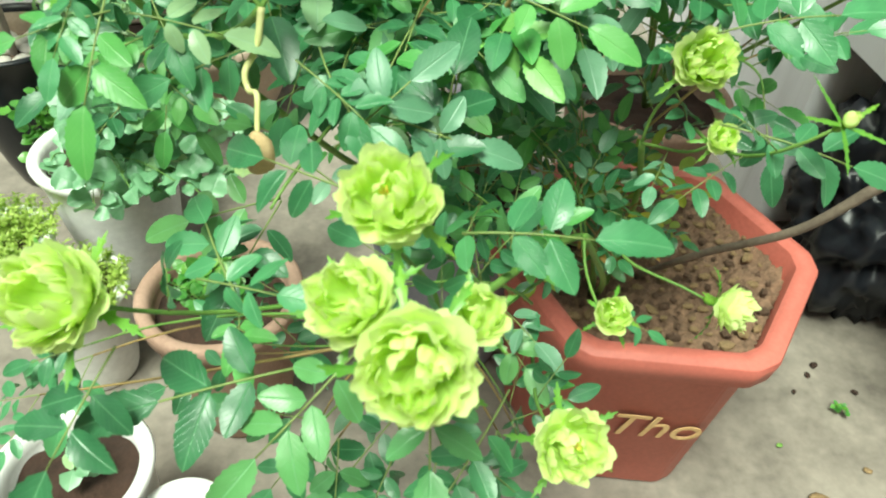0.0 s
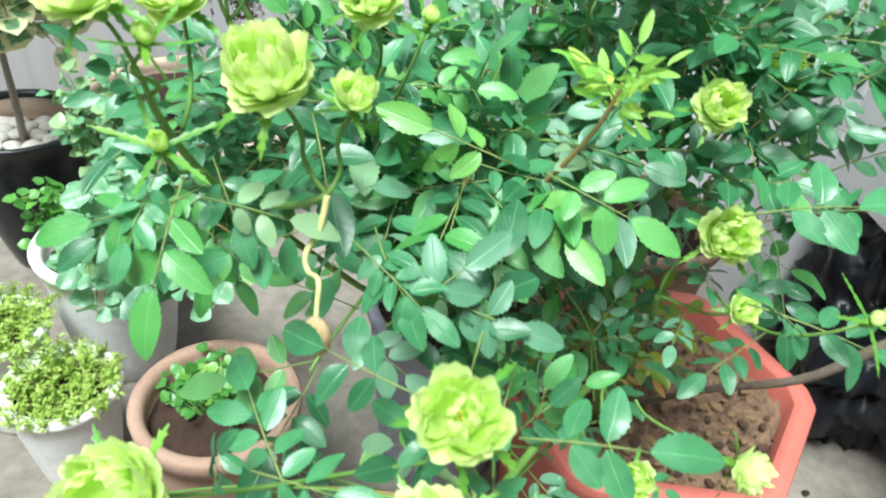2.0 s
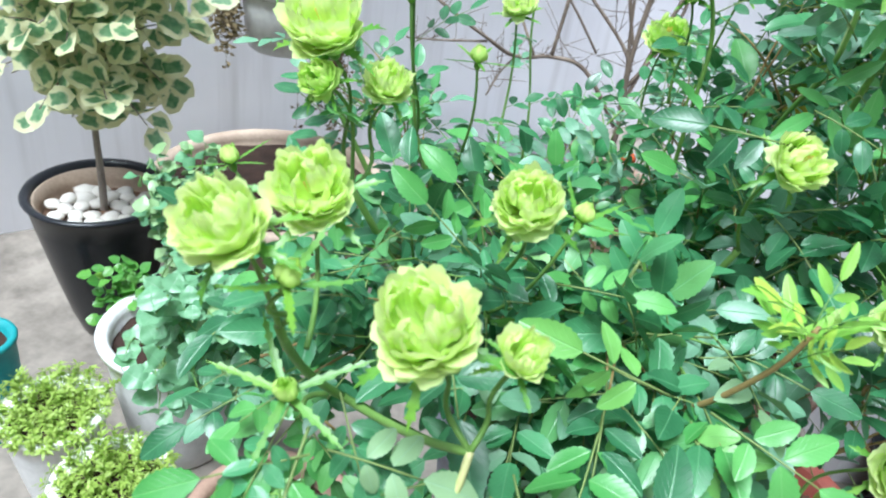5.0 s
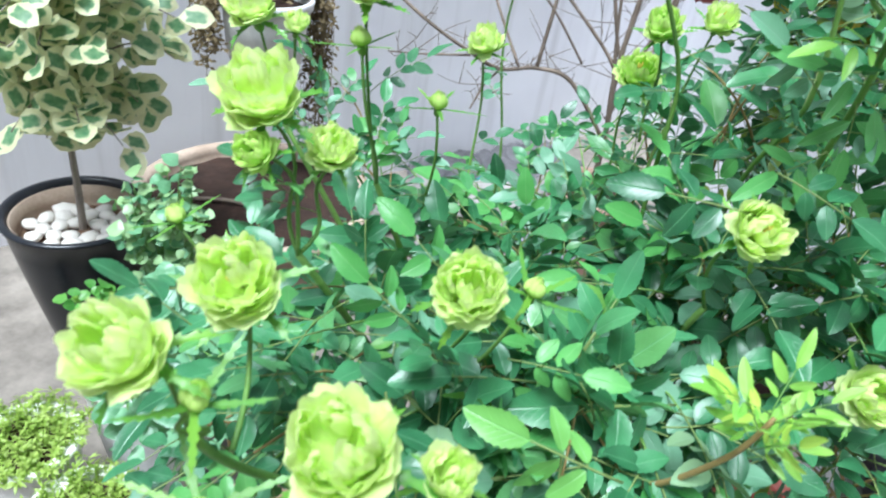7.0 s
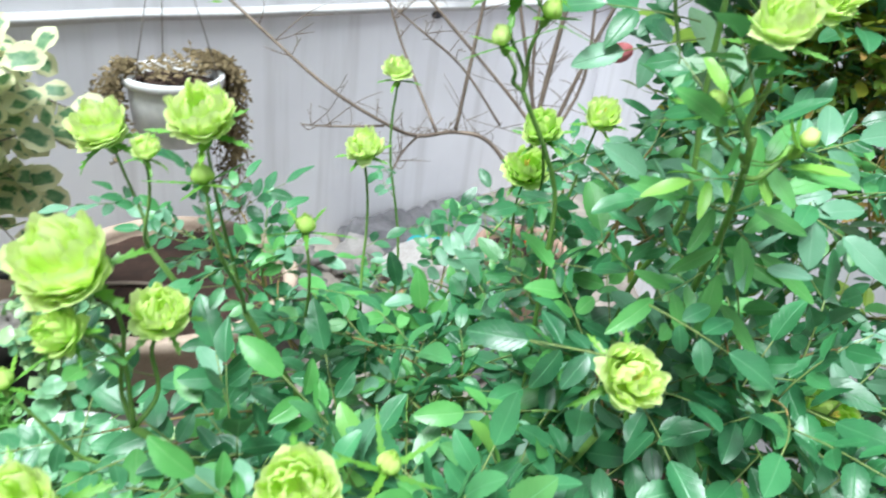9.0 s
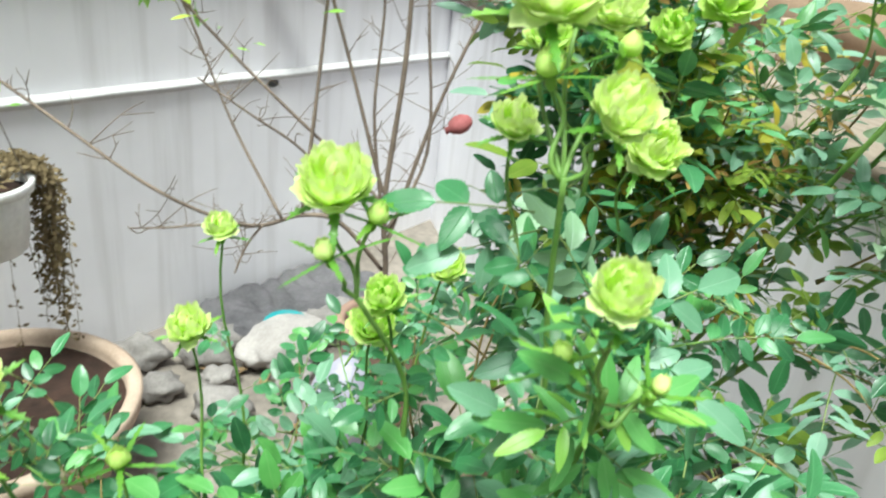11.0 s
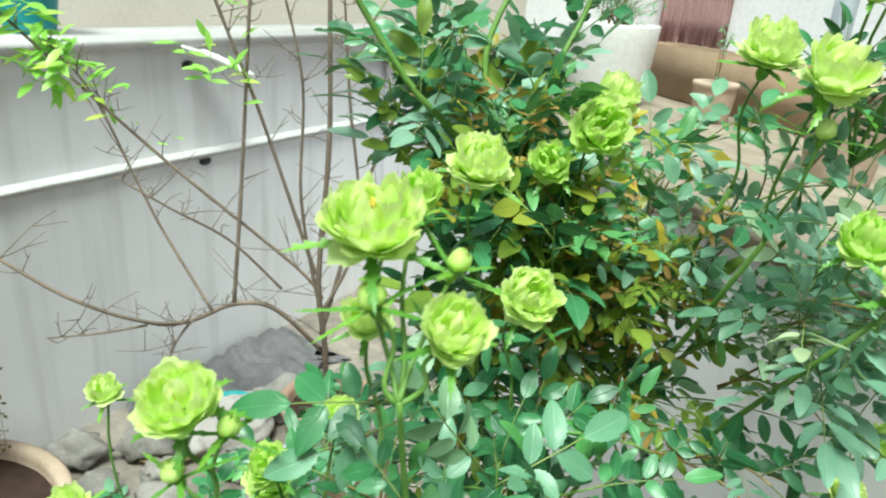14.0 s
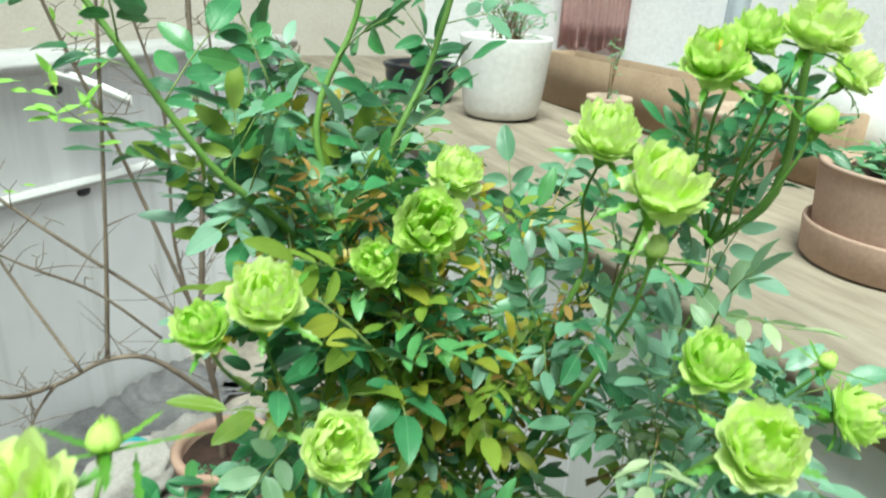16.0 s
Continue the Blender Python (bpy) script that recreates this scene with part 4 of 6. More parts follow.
# ---- rose bush in the octagonal planter ----
def front_rose():
    b = Bush("green rose bush with lime-green blooms in the octagonal planter", (0.30, 1.26, 0.30), 5)
    h1, h2, h3 = (0.10, 0.73, 0.79), (0.22, 0.99, 0.66), (0.27, 1.08, 0.72)
    b.stem(spline([(0.30, 1.26, 0.30), (0.26, 1.14, 0.52), (0.19, 0.95, 0.68), h1]), 0.0055, 0.0032)
    b.stem(spline([(0.31, 1.27, 0.30), (0.28, 1.12, 0.48), h2]), 0.0050, 0.0035)
    b.stem(spline([(0.32, 1.28, 0.30), (0.31, 1.2, 0.55), h3]), 0.0050, 0.0035)
    for spec, kind, lean in (((0.076, 0.692, 0.921, 0.050), "full", (0.0, -0.45, 1)), ((0.069, 0.640, 0.904, 0.042), "full", (-0.2, -0.4, 1)),
                             ((0.102, 0.612, 0.899, 0.053), "full", (0.05, -0.9, 0.9)), ((0.123, 0.651, 0.893, 0.030), "half", (0.15, -0.3, 1))):
        b.flower(spec, h1, kind, lean, 0.05, 0.1, 0.5, 0.002, 0.7)
    b.flower((-0.083, 0.650, 0.868, 0.056), (0.07, 0.78, 0.77), "full", (-0.15, -0.5, 1), 0.05, 0.25, 0.8, 0.002, 0.8)
    b.flower((0.191, 0.685, 0.750, 0.050), (0.17, 0.86, 0.66), "full", (0.2, -0.6, 1), 0.05, 0.2, 0.7)
    b.flower((0.238, 0.866, 0.680, 0.038), h2, "half", (0.0, -0.4, 1))
    b.flower((0.361, 0.925, 0.649, 0.050), (0.25, 0.97, 0.67), "full", (1.0, -0.25, 0.15), 0.08)
    b.flower((0.285, 1.002, 0.856, 0.054), h3, "full", (0.0, -0.8, 0.7))
    b.flower((0.310, 0.971, 0.803, 0.032), h3, "half", (0.1, -0.5, 0.8))
    b.flower((0.355, 0.879, 0.884, 0.018), (0.30, 1.02, 0.78), "bud", (0.4, -0.4, 1))
    for p, d, s, n in (((0.03, 0.68, 0.80), (-0.9, -0.5, 0.1), 1.15, (0.1, -0.5, 1)), ((-0.01, 0.70, 0.81), (-0.6, 0.7, 0.1), 1.1, (0, -0.5, 1)),
                       ((-0.03, 0.69, 0.85), (0.8, -0.2, 0.2), 0.8, (0, -0.6, 1)), ((-0.06, 0.65, 0.835), (-0.3, -0.9, -0.5), 0.9, (0, -0.6, 1)),
                       ((0.10, 0.68, 0.83), (0.15, -0.8, -0.3), 1.0, (0.1, -0.8, 1)), ((0.07, 0.69, 0.83), (-0.5, -0.8, -0.3), 1.0, (0, -0.8, 1)),
                       ((0.08, 0.80, 0.84), (0.1, 0.5, 0.6), 1.15, (0, -1, 0.6)), ((0.11, 0.72, 0.88), (0.9, 0.0, 0.2), 0.9, (0, -0.7, 1)),
                       ((0.05, 0.72, 0.90), (-0.9, 0.3, 0.0), 0.8, (0, -0.7, 1)), ((0.29, 0.93, 0.84), (0.9, -0.2, 0.0), 1.2, (0, -0.6, 1)),
                       ((0.28, 0.98, 0.89), (0.9, 0.1, 0.35), 1.2, (0, -0.6, 1)), ((0.17, 0.74, 0.74), (0.5, -0.7, 0.2), 1.0, (0, -0.7, 1)),
                       ((0.15, 0.72, 0.75), (-0.3, -0.9, 0.0), 1.0, (0, -0.7, 1))):
        b.leaf(p, d, s * 1.2, LEAF_SHAPES[:6], n)
    b.canopy((0.2, 0.95, 0.62), (0.11, 0.85, 0.71), (0.10, 0.14, 0.08), 10, 0.045, 1.0)
    b.canopy((0.28, 1.12, 0.5), (0.16, 1.14, 0.64), (0.12, 0.13, 0.12), 12, 0.045, 1.03)
    b.canopy((0.3, 1.25, 0.45), (0.22, 1.30, 0.55), (0.14, 0.15, 0.16), 14, 0.045, 0.98)
    b.canopy((0.3, 1.18, 0.65), (0.34, 1.10, 0.87), (0.10, 0.10, 0.10), 7, 0.05, 1.2)
    for p, d, k in (((0.017, 0.724, 0.676), (-0.96, -0.15, 0.23), 0.95), ((0.017, 0.714, 0.680), (-0.46, -0.79, -0.41), 0.90), ((0.036, 0.707, 0.685), (0.14, -0.86, -0.48), 0.85),
                    ((0.109, 0.714, 0.685), (-0.12, -0.88, -0.45), 0.80), ((0.123, 0.714, 0.684), (0.86, -0.48, -0.19), 0.85), ((-0.048, 0.775, 0.678), (-0.84, -0.52, -0.15), 0.95),
                    ((-0.045, 0.787, 0.676), (-0.80, -0.02, 0.60), 0.70), ((-0.046, 0.809, 0.685), (0.81, -0.54, -0.21), 0.70), ((-0.148, 0.728, 0.725), (-0.87, -0.50, -0.04), 0.62),
                    ((-0.145, 0.723, 0.719), (-0.21, -0.84, -0.50), 0.68), ((-0.179, 0.699, 0.697), (-0.26, -0.88, -0.40), 0.55), ((0.160, 0.766, 0.648), (0.85, 0.21, 0.48), 0.75),
                    ((0.158, 0.785, 0.640), (0.09, 0.45, 0.89), 0.70), ((0.148, 0.737, 0.677), (0.01, -0.91, -0.41), 0.75), ((0.077, 0.705, 0.679), (-0.26, -0.90, -0.35), 0.70)):
        b.twig((0.10, 0.73, 0.79), p, 0.2, 0.8, LEAF_SHAPES[:4], 0.9, 0.0018, 0.02)
        b.leaf(p, d, 1.1 * k, LEAF_SHAPES[:4], (0, -0.7, 1))
    b.canopy((0.30, 1.22, 0.42), (0.27, 1.20, 0.52), (0.12, 0.12, 0.10), 12, 0.045, 0.8, OLIVE_SHAPES * 2 + BROWN_SHAPES + YELLOW_SHAPES[:2] + LEAF_SHAPES[:4])
    b.finish((0.08, 0.7, 0.85))


front_rose()


# ---- rose bush in the middle ----
def middle_rose():
    b = Bush("large green rose bush with many lime blooms and buds", (0.05, 1.45, 0.30), 9)
    base = (0.05, 1.45, 0.30)
    n1, n2 = (-0.026, 0.825, 0.945), (-0.134, 0.826, 0.992)
    knots = {"a": (-0.12, 0.90, 0.88), "g": (-0.165, 1.02, 0.97), "e": (-0.045, 1.02, 0.89), "f": (0.146, 1.13, 0.94),
             "i": (-0.16, 1.19, 0.95), "j": (-0.28, 1.25, 0.96), "m": (-0.09, 1.35, 0.84), "r": (0.20, 1.18, 0.80)}
    for k, q in knots.items():
        q = Vector(q)
        mid = Vector(base).lerp(q, 0.55) + Vector((0, 0, -0.03))
        b.stem(spline([base, tuple(mid), tuple(q)]), 0.0055, 0.0028)
    b.stem(bend(knots["a"], (-0.06, 0.86, 0.90), n1), 0.0030, 0.0026)
    b.stem(bend(knots["a"], (-0.14, 0.86, 0.93), n2), 0.0030, 0.0026)
    b.flower((-0.154, 0.807, 1.058, 0.046), n2, "full", (-0.25, -0.35, 1), 0.06, 0.1, 0.4)
    b.flower((-0.148, 0.895, 1.035, 0.052), (-0.128, 0.85, 0.96), "full", (0.1, -0.5, 1), 0.06, 0.1, 0.5)
    b.flower((-0.124, 0.814, 1.035, 0.020), n2, "bud", (0.2, -0.1, 1), 0.08, 0.2, 0.5)
    b.flower((-0.118, 0.80, 0.978, 0.018), (-0.115, 0.85, 0.93), "bud", (0.1, -0.5, 1), 0.08, 0.2, 0.5)
    b.flower((-0.058, 0.815, 1.026, 0.054), n1, "full", (-0.1, -0.35, 1), 0.06, 0.1, 0.4)
    b.flower((-0.012, 0.831, 1.010, 0.030), n1, "half", (0.25, -0.1, 1), 0.06, 0.1, 0.4)
    b.flower((-0.031, 0.942, 1.034, 0.046), knots["e"], "full", (0.0, -0.6, 1), 0.06, 0.15, 0.6)
    b.flower((0.006, 0.996, 1.008, 0.020), knots["e"], "bud", (0.2, 0, 1), 0.05, 0.1, 0.6)
    b.flower((0.140, 1.060, 1.052, 0.044), knots["f"], "full", (0.25, -0.6, 0.8), 0.05, 0.1, 0.6)
    b.flower((-0.191, 1.014, 1.092, 0.060), knots["g"], "full", (-0.1, -0.35, 1), 0.05, 0.1, 0.5)
    b.flower((-0.185, 0.993, 1.060, 0.030), knots["g"], "deep", (-0.3, -0.6, 0.6), 0.05, 0.1, 0.5)
    b.flower((-0.150, 1.038, 1.052, 0.038), knots["g"], "full", (0.2, -0.2, 1), 0.05, 0.1, 0.5)
    b.flower((-0.284, 1.053, 0.954, 0.024), (-0.21, 1.08, 0.86), "bud", (-0.3, 0, 1))
    b.flower((-0.116, 1.217, 1.031, 0.024), (-0.12, 1.26, 0.88), "bud", (0, 0, 1), 0.05, 0.1, 0.7)
    b.flower((-0.170, 1.143, 1.097, 0.022), knots["i"], "bud", (-0.2, 0, 1), 0.05, 0.1, 0.6)
    b.flower((-0.170, 1.146, 1.140, 0.050), knots["i"], "full", (0.05, -0.15, 1), 0.05, 0.1, 0.7)
    b.flower((-0.320, 1.259, 1.071, 0.056), knots["j"], "full", (-0.15, -0.2, 1), 0.06, 0.1, 0.5)
    b.flower((-0.256, 1.220, 1.073, 0.027), knots["j"], "half", (0.2, 0, 1), 0.06, 0.1, 0.5)
    b.flower((-0.105, 1.371, 1.050, 0.042), knots["m"], "full", (0, -0.15, 1), 0.05, 0.1, 0.6)
    b.flower((-0.094, 1.465, 1.107, 0.036), (-0.07, 1.44, 0.82), "half", (0, 0, 1), 0.05, 0.1, 0.8)
    b.flower((0.063, 1.413, 1.040, 0.050), (0.06, 1.43, 0.86), "deep", (0, -0.4, 1))
    b.flower((0.128, 1.409, 1.110, 0.040), (0.10, 1.42, 0.88), "full", (0.1, -0.3, 1))
    # spent hip on a bent yellow stalk
    b.stem(spline([n1, (-0.028, 0.815, 0.925), (-0.034, 0.806, 0.912), (-0.031, 0.80, 0.903), (-0.020, 0.785, 0.910), (-0.018, 0.775, 0.898), (-0.017, 0.770, 0.893)]), 0.0023, 0.0015, STEM_YELLOW, "spent_stalk")
    bm = bmesh.new()
    lathe(bm, [(0.0055, -0.0135), (0.0078, -0.011), (0.0088, -0.003), (0.0080, 0.006), (0.0045, 0.0105), (0.0016, 0.013)], 15, 0.10, 3)
    hip = part("spent_hip", bm, HIP, b.ob, "dried brown rose hip")
    hip.location = Vector((-0.016, 0.766, 0.884)) - b.base
    # tall stems
    t1 = spline([(0.10, 1.28, 0.80), (0.091, 1.262, 1.00), (0.085, 1.255, 1.085), (0.045, 1.225, 1.17)])
    b.stem(t1, 0.0025, 0.0019)
    b.leafy(t1, 0.05, 0.030, 0.95, LEAF_SHAPES * 2 + SLENDER, 1.0, 0.85)
    jb = (0.045, 1.225, 1.17)
    b.flower((0.028, 1.221, 1.253, 0.052), jb, "full", (-0.05, -0.25, 1), 0.05, 0.1, 0.4)
    b.flower((0.024, 1.211, 1.210, 0.022), jb, "bud", (-0.4, -0.1, 1), 0.09, 0.2, 0.5)
    b.flower((0.055, 1.227, 1.230, 0.022), jb, "bud", (0.4, -0.1, 1), 0.09, 0.2, 0.5)
    b.flower((0.068, 1.344, 1.107, 0.040), (0.08, 1.36, 0.98), "deep", (-0.2, -0.3, 1))
    t2 = spline([(0.17, 1.30, 0.82), (0.165, 1.25, 1.00), (0.178, 1.20, 1.10), (0.163, 1.182, 1.20), (0.153, 1.165, 1.285)])
    b.stem(t2, 0.0025, 0.0019)
    b.leafy(t2, 0.40, 0.042, 0.9, SLENDER + LEAF_SHAPES[:3] + PALE_SHAPES[:2], 1.0, 0.85)
    ja = (0.153, 1.167, 1.282)
    b.flower((0.137, 1.189, 1.380, 0.056), ja, "full", (-0.05, -0.25, 1), 0.09, 0.2, 0.5)
    b.flower((0.137, 1.177, 1.342, 0.022), ja, "bud", (-0.3, -0.1, 1), 0.09, 0.2, 0.5)
    b.flower((0.186, 1.199, 1.353, 0.020), ja, "bud", (0.4, 0, 1), 0.09, 0.2, 0.5)
    b.flower((0.165, 1.235, 1.372, 0.022), ja, "bud", (0.1, 0.2, 1), 0.09, 0.2, 0.5)
    b.flower((0.182, 1.175, 1.323, 0.042), ja, "full", (0.15, -0.45, 1), 0.09, 0.2, 0.5)
    b.flower((0.140, 1.252, 1.292, 0.036), (0.15, 1.22, 1.20), "half", (-0.1, -0.3, 1), 0.06)
    t3 = spline([(0.19, 1.25, 0.84), (0.195, 1.19, 1.02), (0.190, 1.14, 1.13), (0.172, 1.09, 1.20)])
    b.stem(t3, 0.0030, 0.0022)
    b.leafy(t3, 0.3, 0.030, 0.82, SLENDER * 2 + SHEEN_SLENDER)
    b.leafy(t3, 0.86, 0.02, 0.8, SLIM_SHAPES)
    for p, d, k in (((0.190, 1.14, 1.125), (0.05, -0.35, -0.9), 1.0), ((0.190, 1.135, 1.13), (0.85, -0.25, -0.35), 1.1), ((0.185, 1.13, 1.14), (-0.8, -0.2, 0.25), 1.0), ((0.188, 1.13, 1.14), (0.75, 0.1, 0.5), 1.0),
                    ((0.178, 1.10, 1.185), (0.8, -0.2, 0.1), 0.85), ((0.176, 1.10, 1.19), (-0.6, -0.3, 0.5), 0.8), ((0.192, 1.16, 1.08), (0.7, -0.5, -0.5), 1.0), ((0.192, 1.16, 1.08), (-0.6, -0.6, -0.3), 1.0)):
        b.leaf(p, d, 0.74 * k, LANCE, (0, -0.8, 0.8))
    b.flower((0.164, 1.077, 1.262, 0.034), (0.175, 1.095, 1.195), "half", (-0.1, -0.3, 1), 0.03, 0.1, 0.6, 0.002, 0.9)
    b.flower((0.150, 1.10, 1.215, 0.016), (0.175, 1.10, 1.18), "bud", (-0.5, 0, 1), 0.05)
    b.flower((0.20, 1.09, 1.205, 0.016), (0.178, 1.10, 1.175), "bud", (0.5, 0, 1), 0.05)
    b.flower((0.253, 1.050, 0.953, 0.046), knots["r"], "full", (0.1, -0.7, 0.8))
    b.flower((0.348, 1.208, 0.942, 0.052), knots["r"], "deep", (0.1, -0.6, 0.9))
    # young shoot with reddish stem
    sh = spline([(0.10, 1.0, 0.86), (0.115, 0.965, 0.90), (0.14, 0.945, 0.96), (0.15, 0.94, 1.0)])
    b.stem(sh, 0.0026, 0.0016, STEM_RED)
    for k in range(13):
        a = k * 2.4
        b.leaf((0.148, 0.942, 0.965 + 0.003 * k), (0.9 * math.cos(a), math.sin(a) * 0.7, 0.55 + 0.3 * (k % 3)), 0.66, SLIM_SHAPES)
    for p, d, s in (((0.09, 0.99, 0.885), (-0.8, -0.6, 0.1), 1.3), ((0.08, 1.0, 0.88), (-0.2, -0.9, 0.0), 1.3), ((0.10, 0.98, 0.89), (0.6, -0.7, -0.1), 1.2), ((0.12, 1.02, 0.9), (0.9, 0.2, 0.1), 1.2),
                    ((-0.115, 0.80, 0.97), (-0.1, -0.7, -0.55), 0.8), ((-0.10, 0.83, 0.955), (0.5, -0.6, -0.5), 0.9), ((0.0, 0.85, 0.91), (0.4, -0.8, -0.4), 1.1),
                    ((-0.03, 0.83, 0.92), (-0.8, -0.5, -0.2), 1.0), ((-0.01, 0.83, 0.91), (0.8, -0.5, -0.2), 1.0)):
        b.leaf(p, d, s * 0.95, LEAF_SHAPES[:6], (0, -0.8, 1))
    for p, d, k, shapes, n in (((-0.105, 0.800, 0.957), (-0.02, -0.75, -0.55), 1.15, LIGHT_SHAPES[:2], (0, -0.5, 1)), ((-0.100, 0.790, 0.950), (-0.75, -0.45, -0.1), 1.0, LIGHT_SHAPES[1:3], (0, -0.6, 1)), ((-0.095, 0.800, 0.945), (0.75, 0.10, -0.1), 1.0, PALE_SHAPES[:2], (0, -0.6, 1)), ((0.085, 0.930, 0.930), (-0.80, -0.20, 0.35), 1.25, LIGHT_SHAPES[:2], (0, -0.8, 0.7)),
                               ((0.110, 0.925, 0.930), (0.75, -0.45, -0.05), 1.20, LIGHT_SHAPES[:2], (0, -0.7, 0.8)), ((0.020, 0.800, 0.868), (0.60, 0.25, 0.55), 1.10, PALE_SHAPES[:2], (0, -1, 0.6)),
                               ((0.045, 0.825, 0.880), (0.85, -0.1, -0.1), 0.95, PALE_SHAPES[2:4], (0, -1, 0.7)), ((0.000, 0.985, 0.955), (0.9, -0.15, 0.2), 0.95, LIGHT_SHAPES[:3], (0, -0.8, 0.8)),
                               ((-0.060, 0.970, 0.970), (-0.55, -0.2, 0.6), 0.95, LIGHT_SHAPES[1:3], (0, -0.8, 0.7)), ((-0.070, 0.940, 0.940), (0.35, -0.75, -0.1), 1.2, LEAF_SHAPES[3:5], (0, -0.7, 0.9)),
                               ((0.135, 1.065, 1.060), (-0.85, -0.1, 0.1), 1.15, LEAF_SHAPES[:2], (0, -0.7, 0.8)), ((0.150, 1.110, 1.075), (0.8, -0.3, -0.15), 1.10, LEAF_SHAPES[1:3], (0, -0.7, 0.8)),
                               ((0.170, 1.150, 1.120), (-0.5, -0.3, 0.5), 1.05, PALE_SHAPES[:2], (0, -0.7, 0.8)), ((0.160, 1.240, 1.235), (-0.9, -0.05, 0.1), 1.15, LEAF_SHAPES[:2], (0, -0.7, 0.8)),
                               ((0.165, 1.235, 1.225), (-0.8, -0.25, -0.15), 1.1, PALE_SHAPES[:2], (0, -0.7, 0.8))):
        b.leaf(p, d, k, shapes, n)
    under = spline([(0.03, 0.98, 0.82), (0.0, 0.90, 0.83), (-0.025, 0.84, 0.81), (-0.035, 0.815, 0.797)])
    b.stem(under, 0.0020, 0.0012, STEM, "twig", 5)
    for p, d, k in (((-0.030, 0.825, 0.800), (-0.85, -0.35, -0.1), 1.15), ((-0.028, 0.820, 0.802), (-0.15, -0.85, -0.15), 1.05), ((-0.015, 0.850, 0.815), (0.75, -0.5, -0.1), 1.0), ((-0.010, 0.860, 0.825), (-0.75, 0.2, 0.05), 1.0), ((0.000, 0.880, 0.830), (0.8, 0.1, 0.1), 0.95)):
        b.leaf(p, d, k, LEAF_SHAPES[:4] + PALE_SHAPES[:1], (0, -0.7, 1))
    b.canopy((0.03, 1.35, 0.7), (0.0, 1.26, 0.80), (0.22, 0.22, 0.11), 34, 0.038, 1.09)
    b.canopy((0.0, 1.2, 0.75), (-0.02, 1.05, 0.86), (0.15, 0.13, 0.07), 18, 0.040, 1.09)
    b.canopy((0.1, 1.3, 0.75), (0.22, 1.22, 0.88), (0.15, 0.16, 0.11), 26, 0.038, 1.21)
    b.canopy((-0.05, 1.3, 0.75), (-0.17, 1.08, 0.86), (0.10, 0.13, 0.08), 10, 0.042, 1.03)
    b.canopy((0.05, 1.4, 0.5), (0.06, 1.38, 0.58), (0.22, 0.22, 0.16), 18, 0.05, 1.03)
    b.canopy((0.05, 1.4, 0.75), (0.02, 1.50, 0.82), (0.20, 0.12, 0.07), 9, 0.04, 0.86)
    b.canopy((0.12, 1.3, 0.85), (0.14, 1.28, 0.96), (0.08, 0.08, 0.05), 3, 0.05, 1.0)
    b.canopy((0.2, 1.3, 0.85), (0.30, 1.22, 0.95), (0.13, 0.12, 0.08), 15, 0.036, 1.26)
    b.canopy((0.05, 1.2, 0.8), (0.05, 1.02, 0.88), (0.12, 0.10, 0.06), 12, 0.038, 1.21)
    b.canopy((-0.1, 1.1, 0.8), (-0.15, 0.95, 0.86), (0.08, 0.08, 0.06), 5, 0.045, 0.9)
    b.canopy((-0.08, 1.1, 0.8), (-0.20, 0.95, 0.85), (0.09, 0.09, 0.06), 6, 0.045, 0.88)
    b.canopy((0.06, 1.5, 0.75), (0.07, 1.66, 0.90), (0.12, 0.06, 0.07), 5, 0.04, 0.95)
    b.canopy((-0.20, 1.36, 0.80), (-0.27, 1.39, 0.91), (0.09, 0.06, 0.05), 7, 0.042, 0.9)
    b.canopy((-0.12, 1.34, 0.76), (-0.19, 1.36, 0.85), (0.07, 0.05, 0.05), 4, 0.042, 0.9)
    fresh = LEAF_SHAPES * 2 + SLENDER + PALE_SHAPES[:3]
    b.canopy((0.16, 1.40, 0.92), (0.20, 1.38, 1.05), (0.10, 0.08, 0.06), 7, 0.042, 0.95, fresh)
    b.canopy((0.24, 1.38, 0.95), (0.30, 1.34, 1.08), (0.08, 0.07, 0.06), 7, 0.042, 0.95, fresh)
    b.canopy((0.10, 1.46, 0.80), (0.13, 1.50, 0.93), (0.08, 0.06, 0.06), 5, 0.045, 0.9, fresh)
    b.finish((0.0, 0.9, 0.95), 300)


middle_rose()


